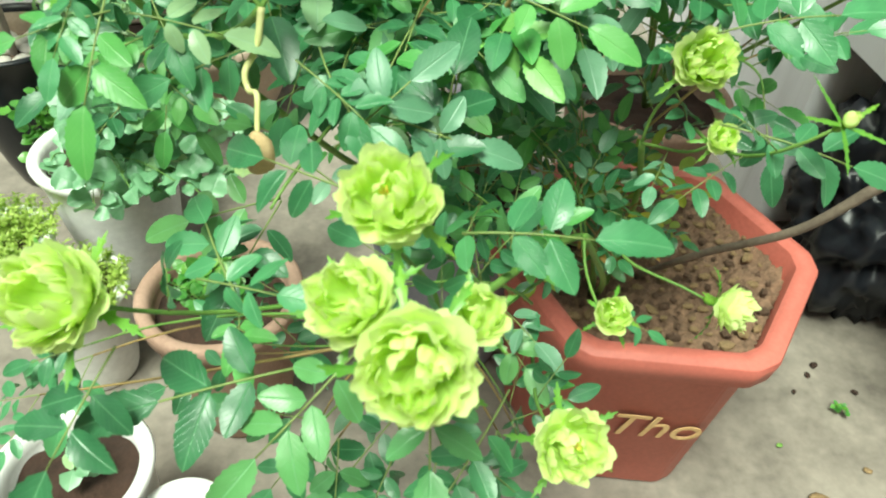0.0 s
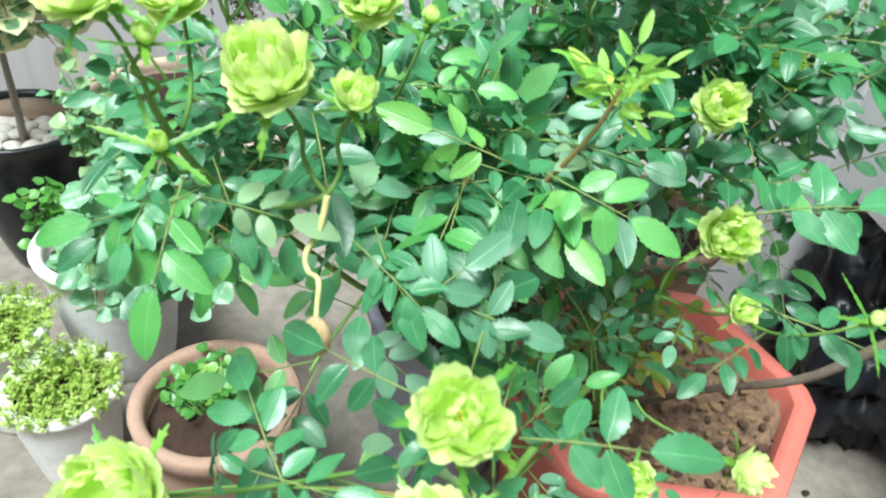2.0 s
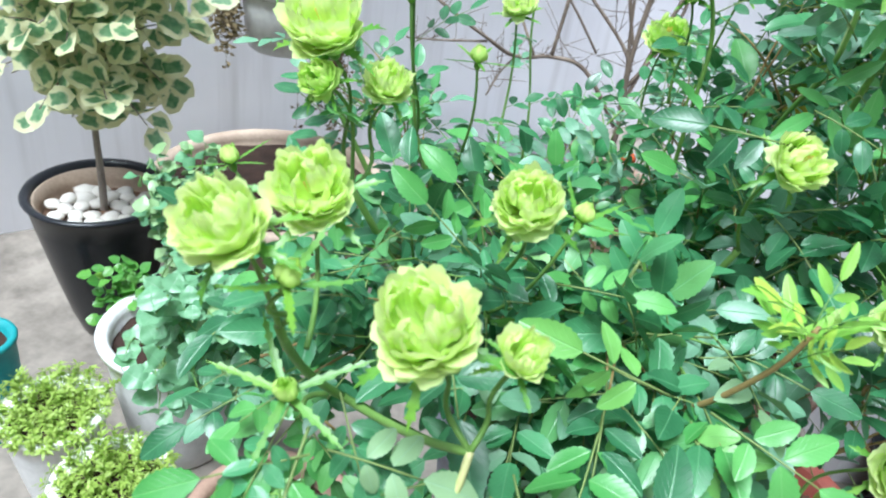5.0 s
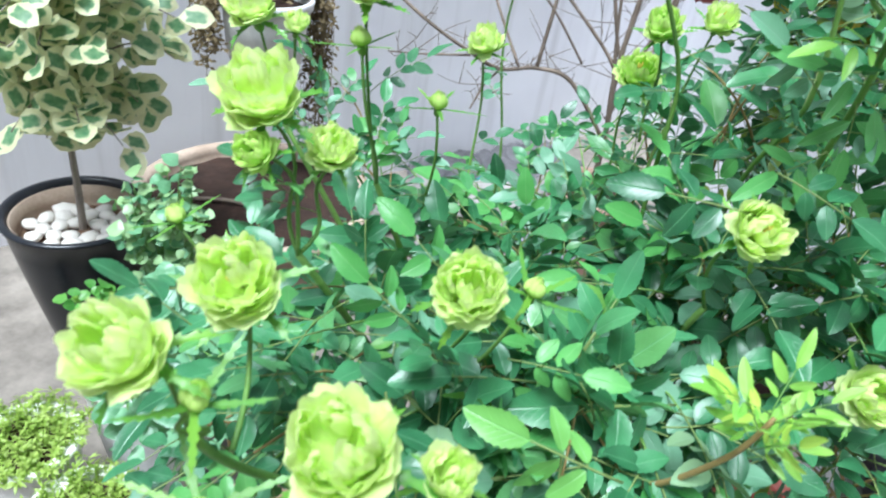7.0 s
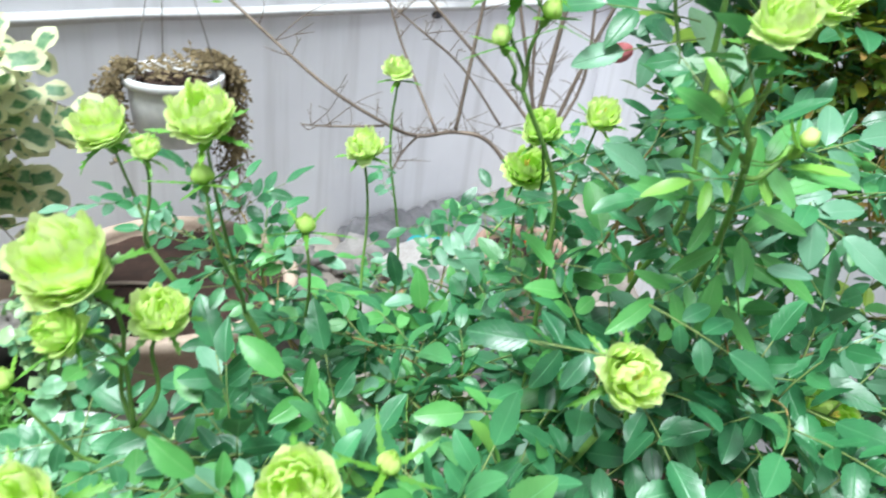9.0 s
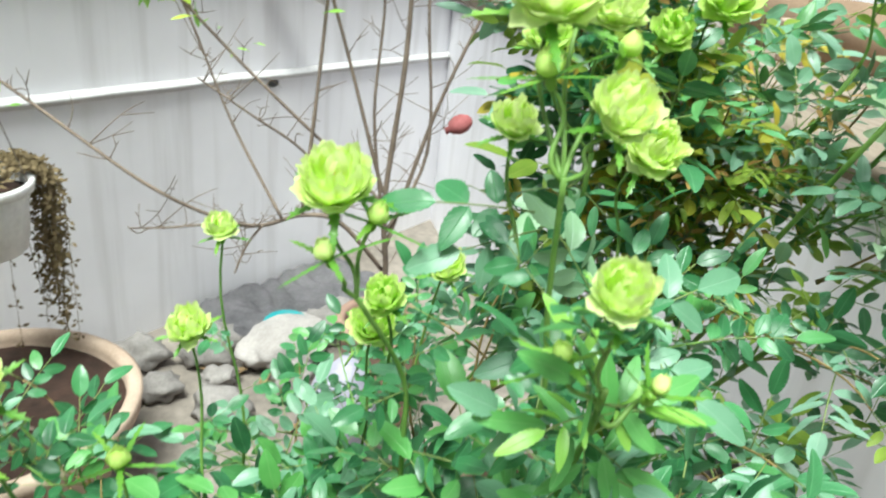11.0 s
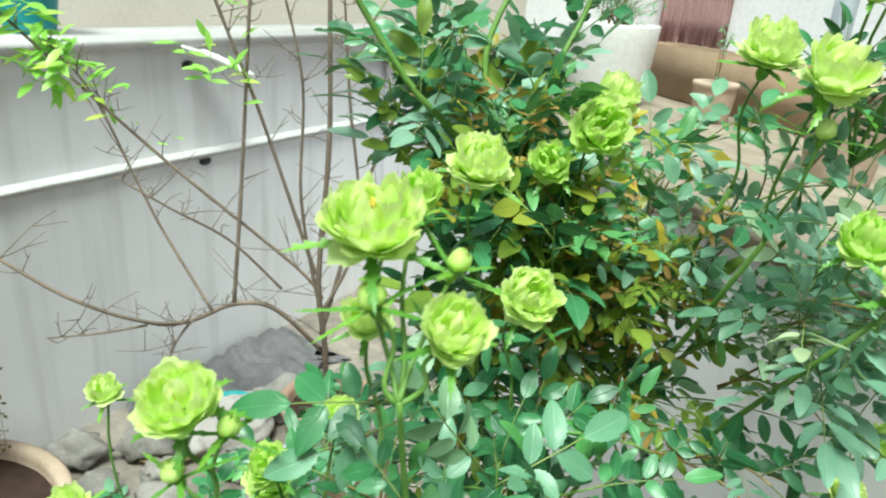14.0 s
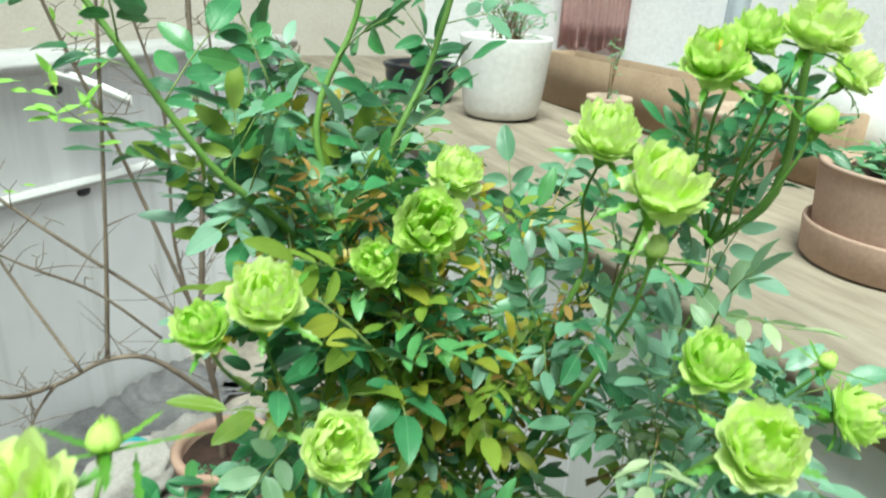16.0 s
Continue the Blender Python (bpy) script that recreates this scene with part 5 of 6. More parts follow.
# ---- tall rose bush with yellowing leaves ----
def tall_rose():
    b = Bush("tall rose bush with yellowing inner leaves and lime blooms", (0.42, 1.82, 0.34), 14, TALL_SHAPES, 1.0)
    base = (0.42, 1.82, 0.34)
    tops = {"e": (0.26, 1.45, 1.22), "f": (0.40, 1.53, 1.24), "h": (0.50, 1.38, 1.30), "g": (0.52, 1.48, 1.32), "k": (0.64, 1.47, 1.35), "m": (0.56, 1.30, 1.26), "d": (0.29, 1.40, 1.12), "low": (0.75, 1.52, 0.85)}
    for k, q in tops.items():
        mid = Vector(base).lerp(Vector(q), 0.5) + Vector((0, 0.04, -0.02))
        b.stem(spline([base, tuple(mid), q]), 0.0052, 0.0026)
    for pts in ([(0.42, 1.80, 0.6), (0.30, 1.68, 1.18), (0.272, 1.636, 1.312), (0.196, 1.615, 1.397), (0.103, 1.642, 1.535), (0.04, 1.66, 1.62)], [(0.40, 1.80, 0.6), (0.33, 1.70, 1.25), (0.303, 1.703, 1.415), (0.349, 1.734, 1.524), (0.37, 1.74, 1.64)],
                [(0.638, 1.469, 1.353), (0.665, 1.43, 1.414), (0.659, 1.422, 1.527), (0.66, 1.42, 1.57)], [(0.38, 1.80, 0.8), (0.36, 1.68, 1.30), (0.43, 1.72, 1.48), (0.47, 1.74, 1.60)]):
        sp = spline(pts)
        b.stem(sp, 0.0050, 0.0028)
        b.leafy(sp, 0.5, 0.034, 1.3, SLENDER * 2 + LEAF_SHAPES + PALE_SHAPES[:3] + LIGHT_SHAPES[:2])
    b.flower((0.240, 1.399, 1.360, 0.056), tops["e"], "full", (0, -0.35, 1), 0.06, 0.1, 0.6)
    b.flower((0.193, 1.422, 1.328, 0.042), tops["e"], "deep", (-0.2, -0.3, 1), 0.06, 0.1, 0.6)
    b.flower((0.284, 1.363, 1.255, 0.056), tops["d"], "full", (0.1, -0.6, 0.9), 0.05, 0.1, 0.6)
    b.flower((0.377, 1.494, 1.374, 0.062), tops["f"], "deep", (0.0, -0.9, 0.7), 0.06, 0.1, 0.5)
    b.flower((0.425, 1.580, 1.395, 0.056), tops["f"], "full", (0.2, -0.2, 1), 0.06, 0.1, 0.5)
    b.flower((0.335, 1.505, 1.335, 0.045), tops["f"], "deep", (-0.4, -0.5, 0.7), 0.06, 0.1, 0.5)
    b.flower((0.507, 1.443, 1.462, 0.060), tops["g"], "full", (-0.05, -0.2, 1), 0.05, 0.1, 0.6)
    b.flower((0.491, 1.330, 1.454, 0.058), tops["h"], "full", (0.05, -0.35, 1), 0.05, 0.1, 0.6)
    b.flower((0.491, 1.329, 1.410, 0.024), tops["h"], "bud", (0.1, -0.2, 1), 0.08, 0.2, 0.5)
    b.flower((0.558, 1.396, 1.528, 0.050), tops["k"], "deep", (-0.3, -0.3, 1), 0.08, 0.2, 0.6)
    b.flower((0.590, 1.400, 1.545, 0.040), tops["k"], "deep", (0, -0.2, 1), 0.08, 0.2, 0.6)
    b.flower((0.631, 1.385, 1.552, 0.056), tops["k"], "full", (0.05, -0.2, 1), 0.08, 0.2, 0.6)
    b.flower((0.594, 1.378, 1.511, 0.020), tops["k"], "bud", (-0.1, -0.2, 1), 0.1, 0.3, 0.5)
    b.flower((0.628, 1.359, 1.489, 0.030), tops["k"], "bud", (0.3, -0.2, 1), 0.1, 0.3, 0.5)
    b.flower((0.695, 1.407, 1.517, 0.042), tops["k"], "full", (0.5, -0.3, 0.8), 0.1, 0.3, 0.5)
    b.flower((0.546, 1.316, 1.325, 0.052), tops["m"], "deep", (-0.1, -0.1, 1), 0.06)
    b.flower((0.508, 1.218, 1.331, 0.054), (0.55, 1.29, 1.26), "full", (-0.2, -0.5, 1), 0.06)
    b.flower((0.658, 1.289, 1.284, 0.048), (0.60, 1.36, 1.22), "deep", (0.6, -0.5, 0.5), 0.06)
    b.flower((0.663, 1.330, 1.306, 0.020), (0.61, 1.38, 1.24), "bud", (0.3, -0.1, 1), 0.06)
    b.flower((0.80, 1.50, 0.90, 0.050), tops["low"], "full", (0.2, -0.4, 1), 0.06)
    b.flower((0.72, 1.40, 1.06, 0.045), (0.66, 1.46, 1.0), "deep", (0.1, -0.4, 1), 0.06)
    for p, d, k in (((0.250, 1.290, 1.120), (0.75, 0.10, 0.35), 1.35), ((0.245, 1.285, 1.130), (-0.45, -0.10, 0.65), 1.25), ((0.250, 1.280, 1.110), (0.55, -0.55, -0.1), 1.25), ((0.240, 1.280, 1.115), (-0.75, -0.35, 0.0), 1.1)):
        b.leaf(p, d, k, PALE_SHAPES[:3], (0, -0.75, 0.8))
    # mix for the glossy outer leaves, their sheen put into the colour
    sheened = SHEEN_SLENDER * 3 + PALE_SHAPES[:3]
    mixed = TALL_SHAPES + YELLOW_SHAPES[:2] + OLIVE_SHAPES * 2
    b.canopy((0.42, 1.72, 1.0), (0.40, 1.55, 1.22), (0.19, 0.14, 0.13), 14, 0.036, 1.15, mixed)
    b.canopy((0.50, 1.65, 1.0), (0.55, 1.42, 1.22), (0.14, 0.11, 0.12), 6, 0.036, 1.0, sheened)
    b.canopy((0.40, 1.72, 0.9), (0.40, 1.58, 0.98), (0.16, 0.13, 0.14), 11, 0.036, 0.9, mixed + OLIVE_SHAPES * 4)
    b.canopy((0.55, 1.65, 0.9), (0.62, 1.50, 0.95), (0.14, 0.12, 0.12), 2, 0.04, 0.92, SMALL_SHAPES + LEAF_SHAPES[:2])
    b.canopy((0.36, 1.72, 1.1), (0.27, 1.66, 1.36), (0.14, 0.09, 0.12), 11, 0.036, 1.25, mixed + sheened)
    b.canopy((0.36, 1.70, 1.1), (0.30, 1.62, 1.28), (0.12, 0.08, 0.10), 10, 0.034, 0.70, YELLOW_SHAPES + LIGHT_SHAPES)
    b.canopy((0.42, 1.72, 0.9), (0.40, 1.60, 1.10), (0.13, 0.10, 0.14), 16, 0.036, 0.85, YELLOW_SHAPES + OLIVE_SHAPES * 2)
    dry = YELLOW_SHAPES + BROWN_SHAPES * 2 + OLIVE_SHAPES * 2 + SLENDER * 2 + LEAF_SHAPES[:2]
    b.canopy((0.42, 1.72, 1.0), (0.44, 1.55, 1.21), (0.12, 0.08, 0.12), 32, 0.030, 0.72, dry)
    b.canopy((0.36, 1.80, 1.1), (0.31, 1.78, 1.32), (0.13, 0.07, 0.10), 20, 0.030, 0.72, dry)
    b.canopy((0.44, 1.66, 0.9), (0.45, 1.50, 1.10), (0.10, 0.06, 0.14), 9, 0.032, 0.75, dry)
    b.canopy((0.40, 1.66, 1.1), (0.37, 1.58, 1.33), (0.12, 0.06, 0.07), 10, 0.032, 0.70, dry)
    b.canopy((0.45, 1.6, 0.95), (0.45, 1.38, 1.05), (0.15, 0.12, 0.10), 6, 0.036, 1.0, mixed + sheened)
    b.canopy((0.55, 1.55, 1.0), (0.62, 1.38, 1.18), (0.12, 0.08, 0.11), 4, 0.036, 1.0, sheened)
    b.canopy((0.52, 1.55, 0.8), (0.52, 1.42, 0.92), (0.13, 0.10, 0.09), 5, 0.036, 1.0, mixed + sheened)
    b.canopy((0.44, 1.5, 0.85), (0.40, 1.30, 0.95), (0.12, 0.10, 0.08), 5, 0.036, 1.0, mixed + sheened)
    b.canopy((0.60, 1.5, 1.15), (0.60, 1.34, 1.22), (0.10, 0.07, 0.08), 5, 0.036, 1.0, sheened)
    b.canopy((0.38, 1.76, 0.80), (0.30, 1.68, 1.02), (0.10, 0.10, 0.16), 14, 0.036, 1.12, mixed)
    b.canopy((0.38, 1.76, 0.70), (0.30, 1.68, 0.84), (0.10, 0.10, 0.10), 10, 0.036, 0.95, mixed)
    b.canopy((0.50, 1.70, 1.15), (0.55, 1.66, 1.29), (0.11, 0.09, 0.07), 9, 0.034, 0.95, mixed + sheened)
    b.canopy((0.54, 1.60, 1.15), (0.57, 1.48, 1.31), (0.09, 0.07, 0.06), 4, 0.034, 0.95, sheened)
    b.canopy((0.60, 1.50, 1.25), (0.66, 1.50, 1.43), (0.06, 0.05, 0.05), 9, 0.03, 0.8, SLENDER)
    b.canopy((0.36, 1.80, 1.15), (0.36, 1.86, 1.38), (0.16, 0.10, 0.11), 12, 0.036, 1.25, SLENDER + mixed)
    b.canopy((0.55, 1.55, 1.05), (0.60, 1.38, 1.28), (0.09, 0.08, 0.09), 5, 0.036, 1.0, sheened)
    b.finish((0.4, 1.3, 1.3), 300)


tall_rose()


# ---- other plants ----
def blade_mesh(name, length, width, material, teeth=3, shape=0.9, fold=0.15, droop=0.15, seed=1, wave=0.05):
    rng = random.Random(seed)
    bm = bmesh.new()
    uvl = bm.loops.layers.uv.new("UVMap")
    blade(bm, uvl, Matrix.Translation((0, 0.006, 0)), length, width, teeth, fold, droop, shape, 0, wave, rng)
    tube(bm, [(0, 0, 0), (0, 0.008, 0)], 0.0008, 0.0006, 4)
    me = bpy.data.meshes.new(name)
    bm.to_mesh(me)
    bm.free()
    me.materials.append(material)
    me.shade_smooth()
    return me


def variegated_tree():
    base = Vector((-1.07, 1.86, 0.262))
    e = thing("variegated_fig_tree", "small fig tree with cream-edged leaves in the black pot", "potted tree", "", base)
    rng = random.Random(4)
    shapes = [blade_mesh("leaf", 0.060 + 0.005 * i, 0.048 + 0.004 * i, VARIEG, 4, 1.25, 0.2, 0.25, 50 + i) for i in range(4)]
    top = Vector((0.03, -0.03, 0.40))
    bm = bmesh.new()
    tube(bm, spline([(0, 0, 0), (0.012, -0.01, 0.12), (0.02, -0.02, 0.22), tuple(top), (0.03, -0.02, 0.70)]), 0.0095, 0.005, 8)
    part("trunk", bm, BARK_GREY, e)
    items = []
    for k in range(56):
        f = rng.random()
        a = rng.uniform(0, 6.3)
        start = Vector((0.04, -0.02, 0.315 + 0.36 * f))
        r = 0.225 * math.sqrt(rng.uniform(0.15, 1)) * (0.75 + 0.45 * math.sin(math.pi * f))
        end = start + Vector((r * math.cos(a), r * math.sin(a), rng.uniform(-0.10, 0.16)))
        pts = bend(start, (start + end) / 2 + Vector((0, 0, 0.05)), end, 6)
        bm = bmesh.new()
        tube(bm, pts, 0.0028, 0.0013, 5)
        part("branch", bm, BARK_GREY, e)
        for j in range(11):
            t = 0.25 + 0.75 * j / 10
            p = start.lerp(end, t) + Vector((0, 0, 0.10 * t * (1 - t)))
            d = Vector((rng.gauss(0, 1), rng.gauss(0, 1), rng.gauss(0.1, 0.6)))
            items.append((rng.choice(shapes), frame_on(p, d, Vector((rng.uniform(-0.2, 0.9), rng.uniform(-1.7, -0.3), 1)))))
    items.sort(key=lambda q: q[1].translation.y - q[1].translation.x * 0.5)
    for me, m in items[:260]:
        o = new("leaf", me)
        o.parent, o.matrix_basis = e, m
    ob = join_meshes("foliage", items[260:], [VARIEG])
    ob.parent = e
    ob["kind"] = "stuff"


variegated_tree()


def pebbles():
    rng = random.Random(8)
    shapes = []
    for k in range(4):
        bm = bmesh.new()
        bmesh.ops.create_icosphere(bm, subdivisions=2, radius=1.0)
        off = Vector((k * 7.3, 0, 0))
        for v in bm.verts:
            v.co *= 1 + 0.22 * noise.noise(v.co * 1.3 + off)
            v.co.z *= 0.62
        me = bpy.data.meshes.new("pebble")
        bm.to_mesh(me)
        bm.free()
        me.materials.append(PEBBLE)
        me.shade_smooth()
        shapes.append(me)
    for k in range(26):
        a, r = k * 2.39996, 0.112 * math.sqrt((k + 0.7) / 26)
        if r < 0.022:
            continue
        o = new("pebble", rng.choice(shapes))
        s = rng.uniform(0.017, 0.026)
        o.matrix_basis = Matrix.Translation((-1.07 + r * math.cos(a), 1.85 + r * math.sin(a), 0.278 + rng.uniform(0.0, 0.004))) @ Matrix.Rotation(rng.uniform(0, 6.3), 4, 'Z') @ Matrix.Diagonal((s * 1.25, s, s, 1))
        tagged(o, "white decorative pebble on the soil of the black pot", "pebble", "white pebbles")


pebbles()


def leafy_mound(name, label, category, base, centre, radii, twigs, shapes, stem_mat, seed, per=6, own=120, size=1.0, flat=0.4):
    """A soft plant: thin stalks from the soil, each with a few leaves."""
    e = thing(name, label, category, "", base)
    base = Vector(base)
    rng = random.Random(seed)
    items = []
    for _ in range(twigs):
        v = Vector((rng.gauss(0, 1), rng.gauss(0, 1), rng.gauss(0.2, 1))).normalized() * rng.uniform(0.4, 1.0)
        tip = Vector(centre) + Vector((v.x * radii[0], v.y * radii[1], v.z * radii[2])) - base
        foot = Vector((rng.uniform(-0.3, 0.3) * radii[0], rng.uniform(-0.3, 0.3) * radii[1], 0))
        pts = bend(foot, foot.lerp(tip, 0.5) + Vector((0, 0, 0.35 * abs(tip.z - foot.z) + 0.02)), tip, 7)
        bm = bmesh.new()
        tube(bm, pts, 0.0017, 0.0008, 5)
        part("stalk", bm, stem_mat, e)
        for j in range(per):
            i = 6 - (j % 5)
            d = Vector((rng.gauss(0, 1), rng.gauss(0, 1), rng.gauss(0.1, 0.4)))
            s = size * rng.uniform(0.7, 1.15)
            items.append((rng.choice(shapes), frame_on(pts[max(1, i)], d, Vector((rng.uniform(-1, 1) * flat, rng.uniform(-1.2, 0.4) * flat - 0.2, 1))) @ Matrix.Diagonal((s, s, s, 1))))
    rng.shuffle(items)
    for me, m in items[:own]:
        o = new("leaf", me)
        o.parent, o.matrix_basis = e, m
    if items[own:]:
        ob = join_meshes("foliage", items[own:], [items[0][0].materials[0]])
        ob.parent = e
        ob["kind"] = "stuff"
    return e


ROUND = [blade_mesh("leaf", 0.040 + 0.004 * i, 0.042 + 0.004 * i, IVY, 6, 0.7, 0.2, 0.2, 70 + i, 0.15) for i in range(3)]
TINY = [blade_mesh("leaf", 0.020 + 0.002 * i, 0.021 + 0.002 * i, CLOVER, 3, 0.75, 0.2, 0.15, 80 + i, 0.1) for i in range(3)]
IVY_SMALL = [blade_mesh("leaf", 0.026 + 0.003 * i, 0.028 + 0.003 * i, IVY, 3, 0.75, 0.2, 0.15, 84 + i, 0.1) for i in range(3)]
leafy_mound("leafy_pot_plant", "bushy blue-green pot plant spilling over the white pot", "pot plant", (-0.69, 1.55, 0.23), (-0.475, 1.375, 0.43), (0.195, 0.155, 0.155), 74, ROUND, STEM, 3, 6, 150, 0.85, 0.7)
leafy_mound("ivy_plant", "light green trailing ivy beside the black pot", "ivy", (-0.78, 1.76, FLOOR_Z), (-0.74, 1.70, 0.46), (0.13, 0.09, 0.17), 44, IVY_SMALL, STEM, 5, 9, 150, 1.0, 0.6)
leafy_mound("ivy_plant", "bright small-leaved creeper hanging by the black pot", "ivy", (-0.86, 1.64, FLOOR_Z), (-0.85, 1.61, 0.24), (0.06, 0.05, 0.12), 18, TINY, STEM, 6, 9, 100, 1.2, 0.6)
leafy_mound("clover_plant", "patch of clover seedlings in the terracotta pot", "clover", (-0.315, 1.21, 0.215), (-0.335, 1.235, 0.255), (0.085, 0.080, 0.035), 46, TINY, STEM, 7, 3, 90)
leafy_mound("seedling", "young two-leaved seedling in the small white pot", "seedling", (-0.40, 0.87, 0.20), (-0.385, 0.87, 0.240), (0.02, 0.02, 0.01), 2, IVY_SMALL, STEM, 9, 3, 20)
leafy_plant = leafy_mound("leafy_plant", "low bright-green plant at the foot of the bare shrub", "pot plant", (0.16, 2.10, FLOOR_Z), (0.16, 2.02, 0.62), (0.14, 0.12, 0.16), 9, LEAF_SHAPES[:2], STEM, 12, 4, 120, 0.6)
bm = bmesh.new()
tube(bm, bend((0.0, 0.0, 0.02), (-0.05, -0.03, 0.45), (-0.037, -0.052, 0.672), 7), 0.0018, 0.0012, 5)
part("stalk", bm, STEM, leafy_plant)
bm = bmesh.new()
for i in range(7):
    lathe(bm, [(0.002, -0.012), (0.010, -0.006), (0.013, 0.004), (0.009, 0.012), (0.002, 0.015)], 7, 0.1, i)
    bmesh.ops.transform(bm, matrix=Matrix.Rotation(0.9, 4, 'Z') @ Matrix.Translation((0.0035, 0.001, 0.0008)), verts=bm.verts[:])
orange = part("flower", bm, ORANGE, leafy_plant, "small orange-red flower head")
orange.location = (-0.037, -0.054, 0.685)


def sprig_mesh(seed):
    """One stonecrop stem with small fleshy leaves."""
    rng = random.Random(seed)
    bm = bmesh.new()
    uvl = bm.loops.layers.uv.new("UVMap")
    tip = Vector((rng.uniform(-0.01, 0.01), rng.uniform(-0.01, 0.01), rng.uniform(0.035, 0.055)))
    pts = [Vector((0, 0, 0))] + [tip * (0.35 + 0.65 * j / 13) for j in range(14)]
    prev = None
    for q in pts:
        ring = [bm.verts.new(q + o) for o in (Vector((0, 0, 0)), Vector((0.0016, 0, 0)), Vector((0.0006, 0.0016, 0)))]
        if prev:
            for k in range(3):
                bm.faces.new((prev[k], prev[(k + 1) % 3], ring[(k + 1) % 3], ring[k]))
        prev = ring
    for p in pts[1:]:
        d = Vector((rng.gauss(0, 1), rng.gauss(0, 1), rng.uniform(0.2, 1.0)))
        blade(bm, uvl, frame_on(p, d, (rng.uniform(-0.5, 0.5), -0.3, 1)), rng.uniform(0.012, 0.020), 0.0062, 1, 0.3, 0.1, 0.9)
    bmesh.ops.remove_doubles(bm, verts=bm.verts, dist=0.00002)
    me = bpy.data.meshes.new("sprig")
    bm.to_mesh(me)
    bm.free()
    me.materials.append(SEDUM)
    me.shade_smooth()
    return me


SPRIGS = [sprig_mesh(300 + i) for i in range(6)]


def stonecrop(base, seed, label):
    e = thing("stonecrop", label, "stonecrop", "stonecrop plants", base)
    rng = random.Random(seed)
    for k in range(150):
        a, r = k * 2.39996, 0.088 * math.sqrt((k + 0.5) / 150)
        lean = Vector((math.cos(a) * r * 7 + rng.uniform(-0.3, 0.3), math.sin(a) * r * 7 + rng.uniform(-0.3, 0.3), 1))
        s = rng.uniform(0.7, 1.15)
        o = new("sprig", rng.choice(SPRIGS))
        o.parent = e
        o.matrix_basis = frame_on(Vector((r * math.cos(a), r * math.sin(a), -0.008)), lean.orthogonal(), lean) @ Matrix.Rotation(k * 1.3, 4, 'Z') @ Matrix.Diagonal((s, s, s, 1))


stonecrop((-0.81, 1.335, 0.176), 21, "yellow-green stonecrop filling a white pot")
stonecrop((-0.625, 1.245, 0.160), 22, "yellow-green stonecrop in the chipped white pot")


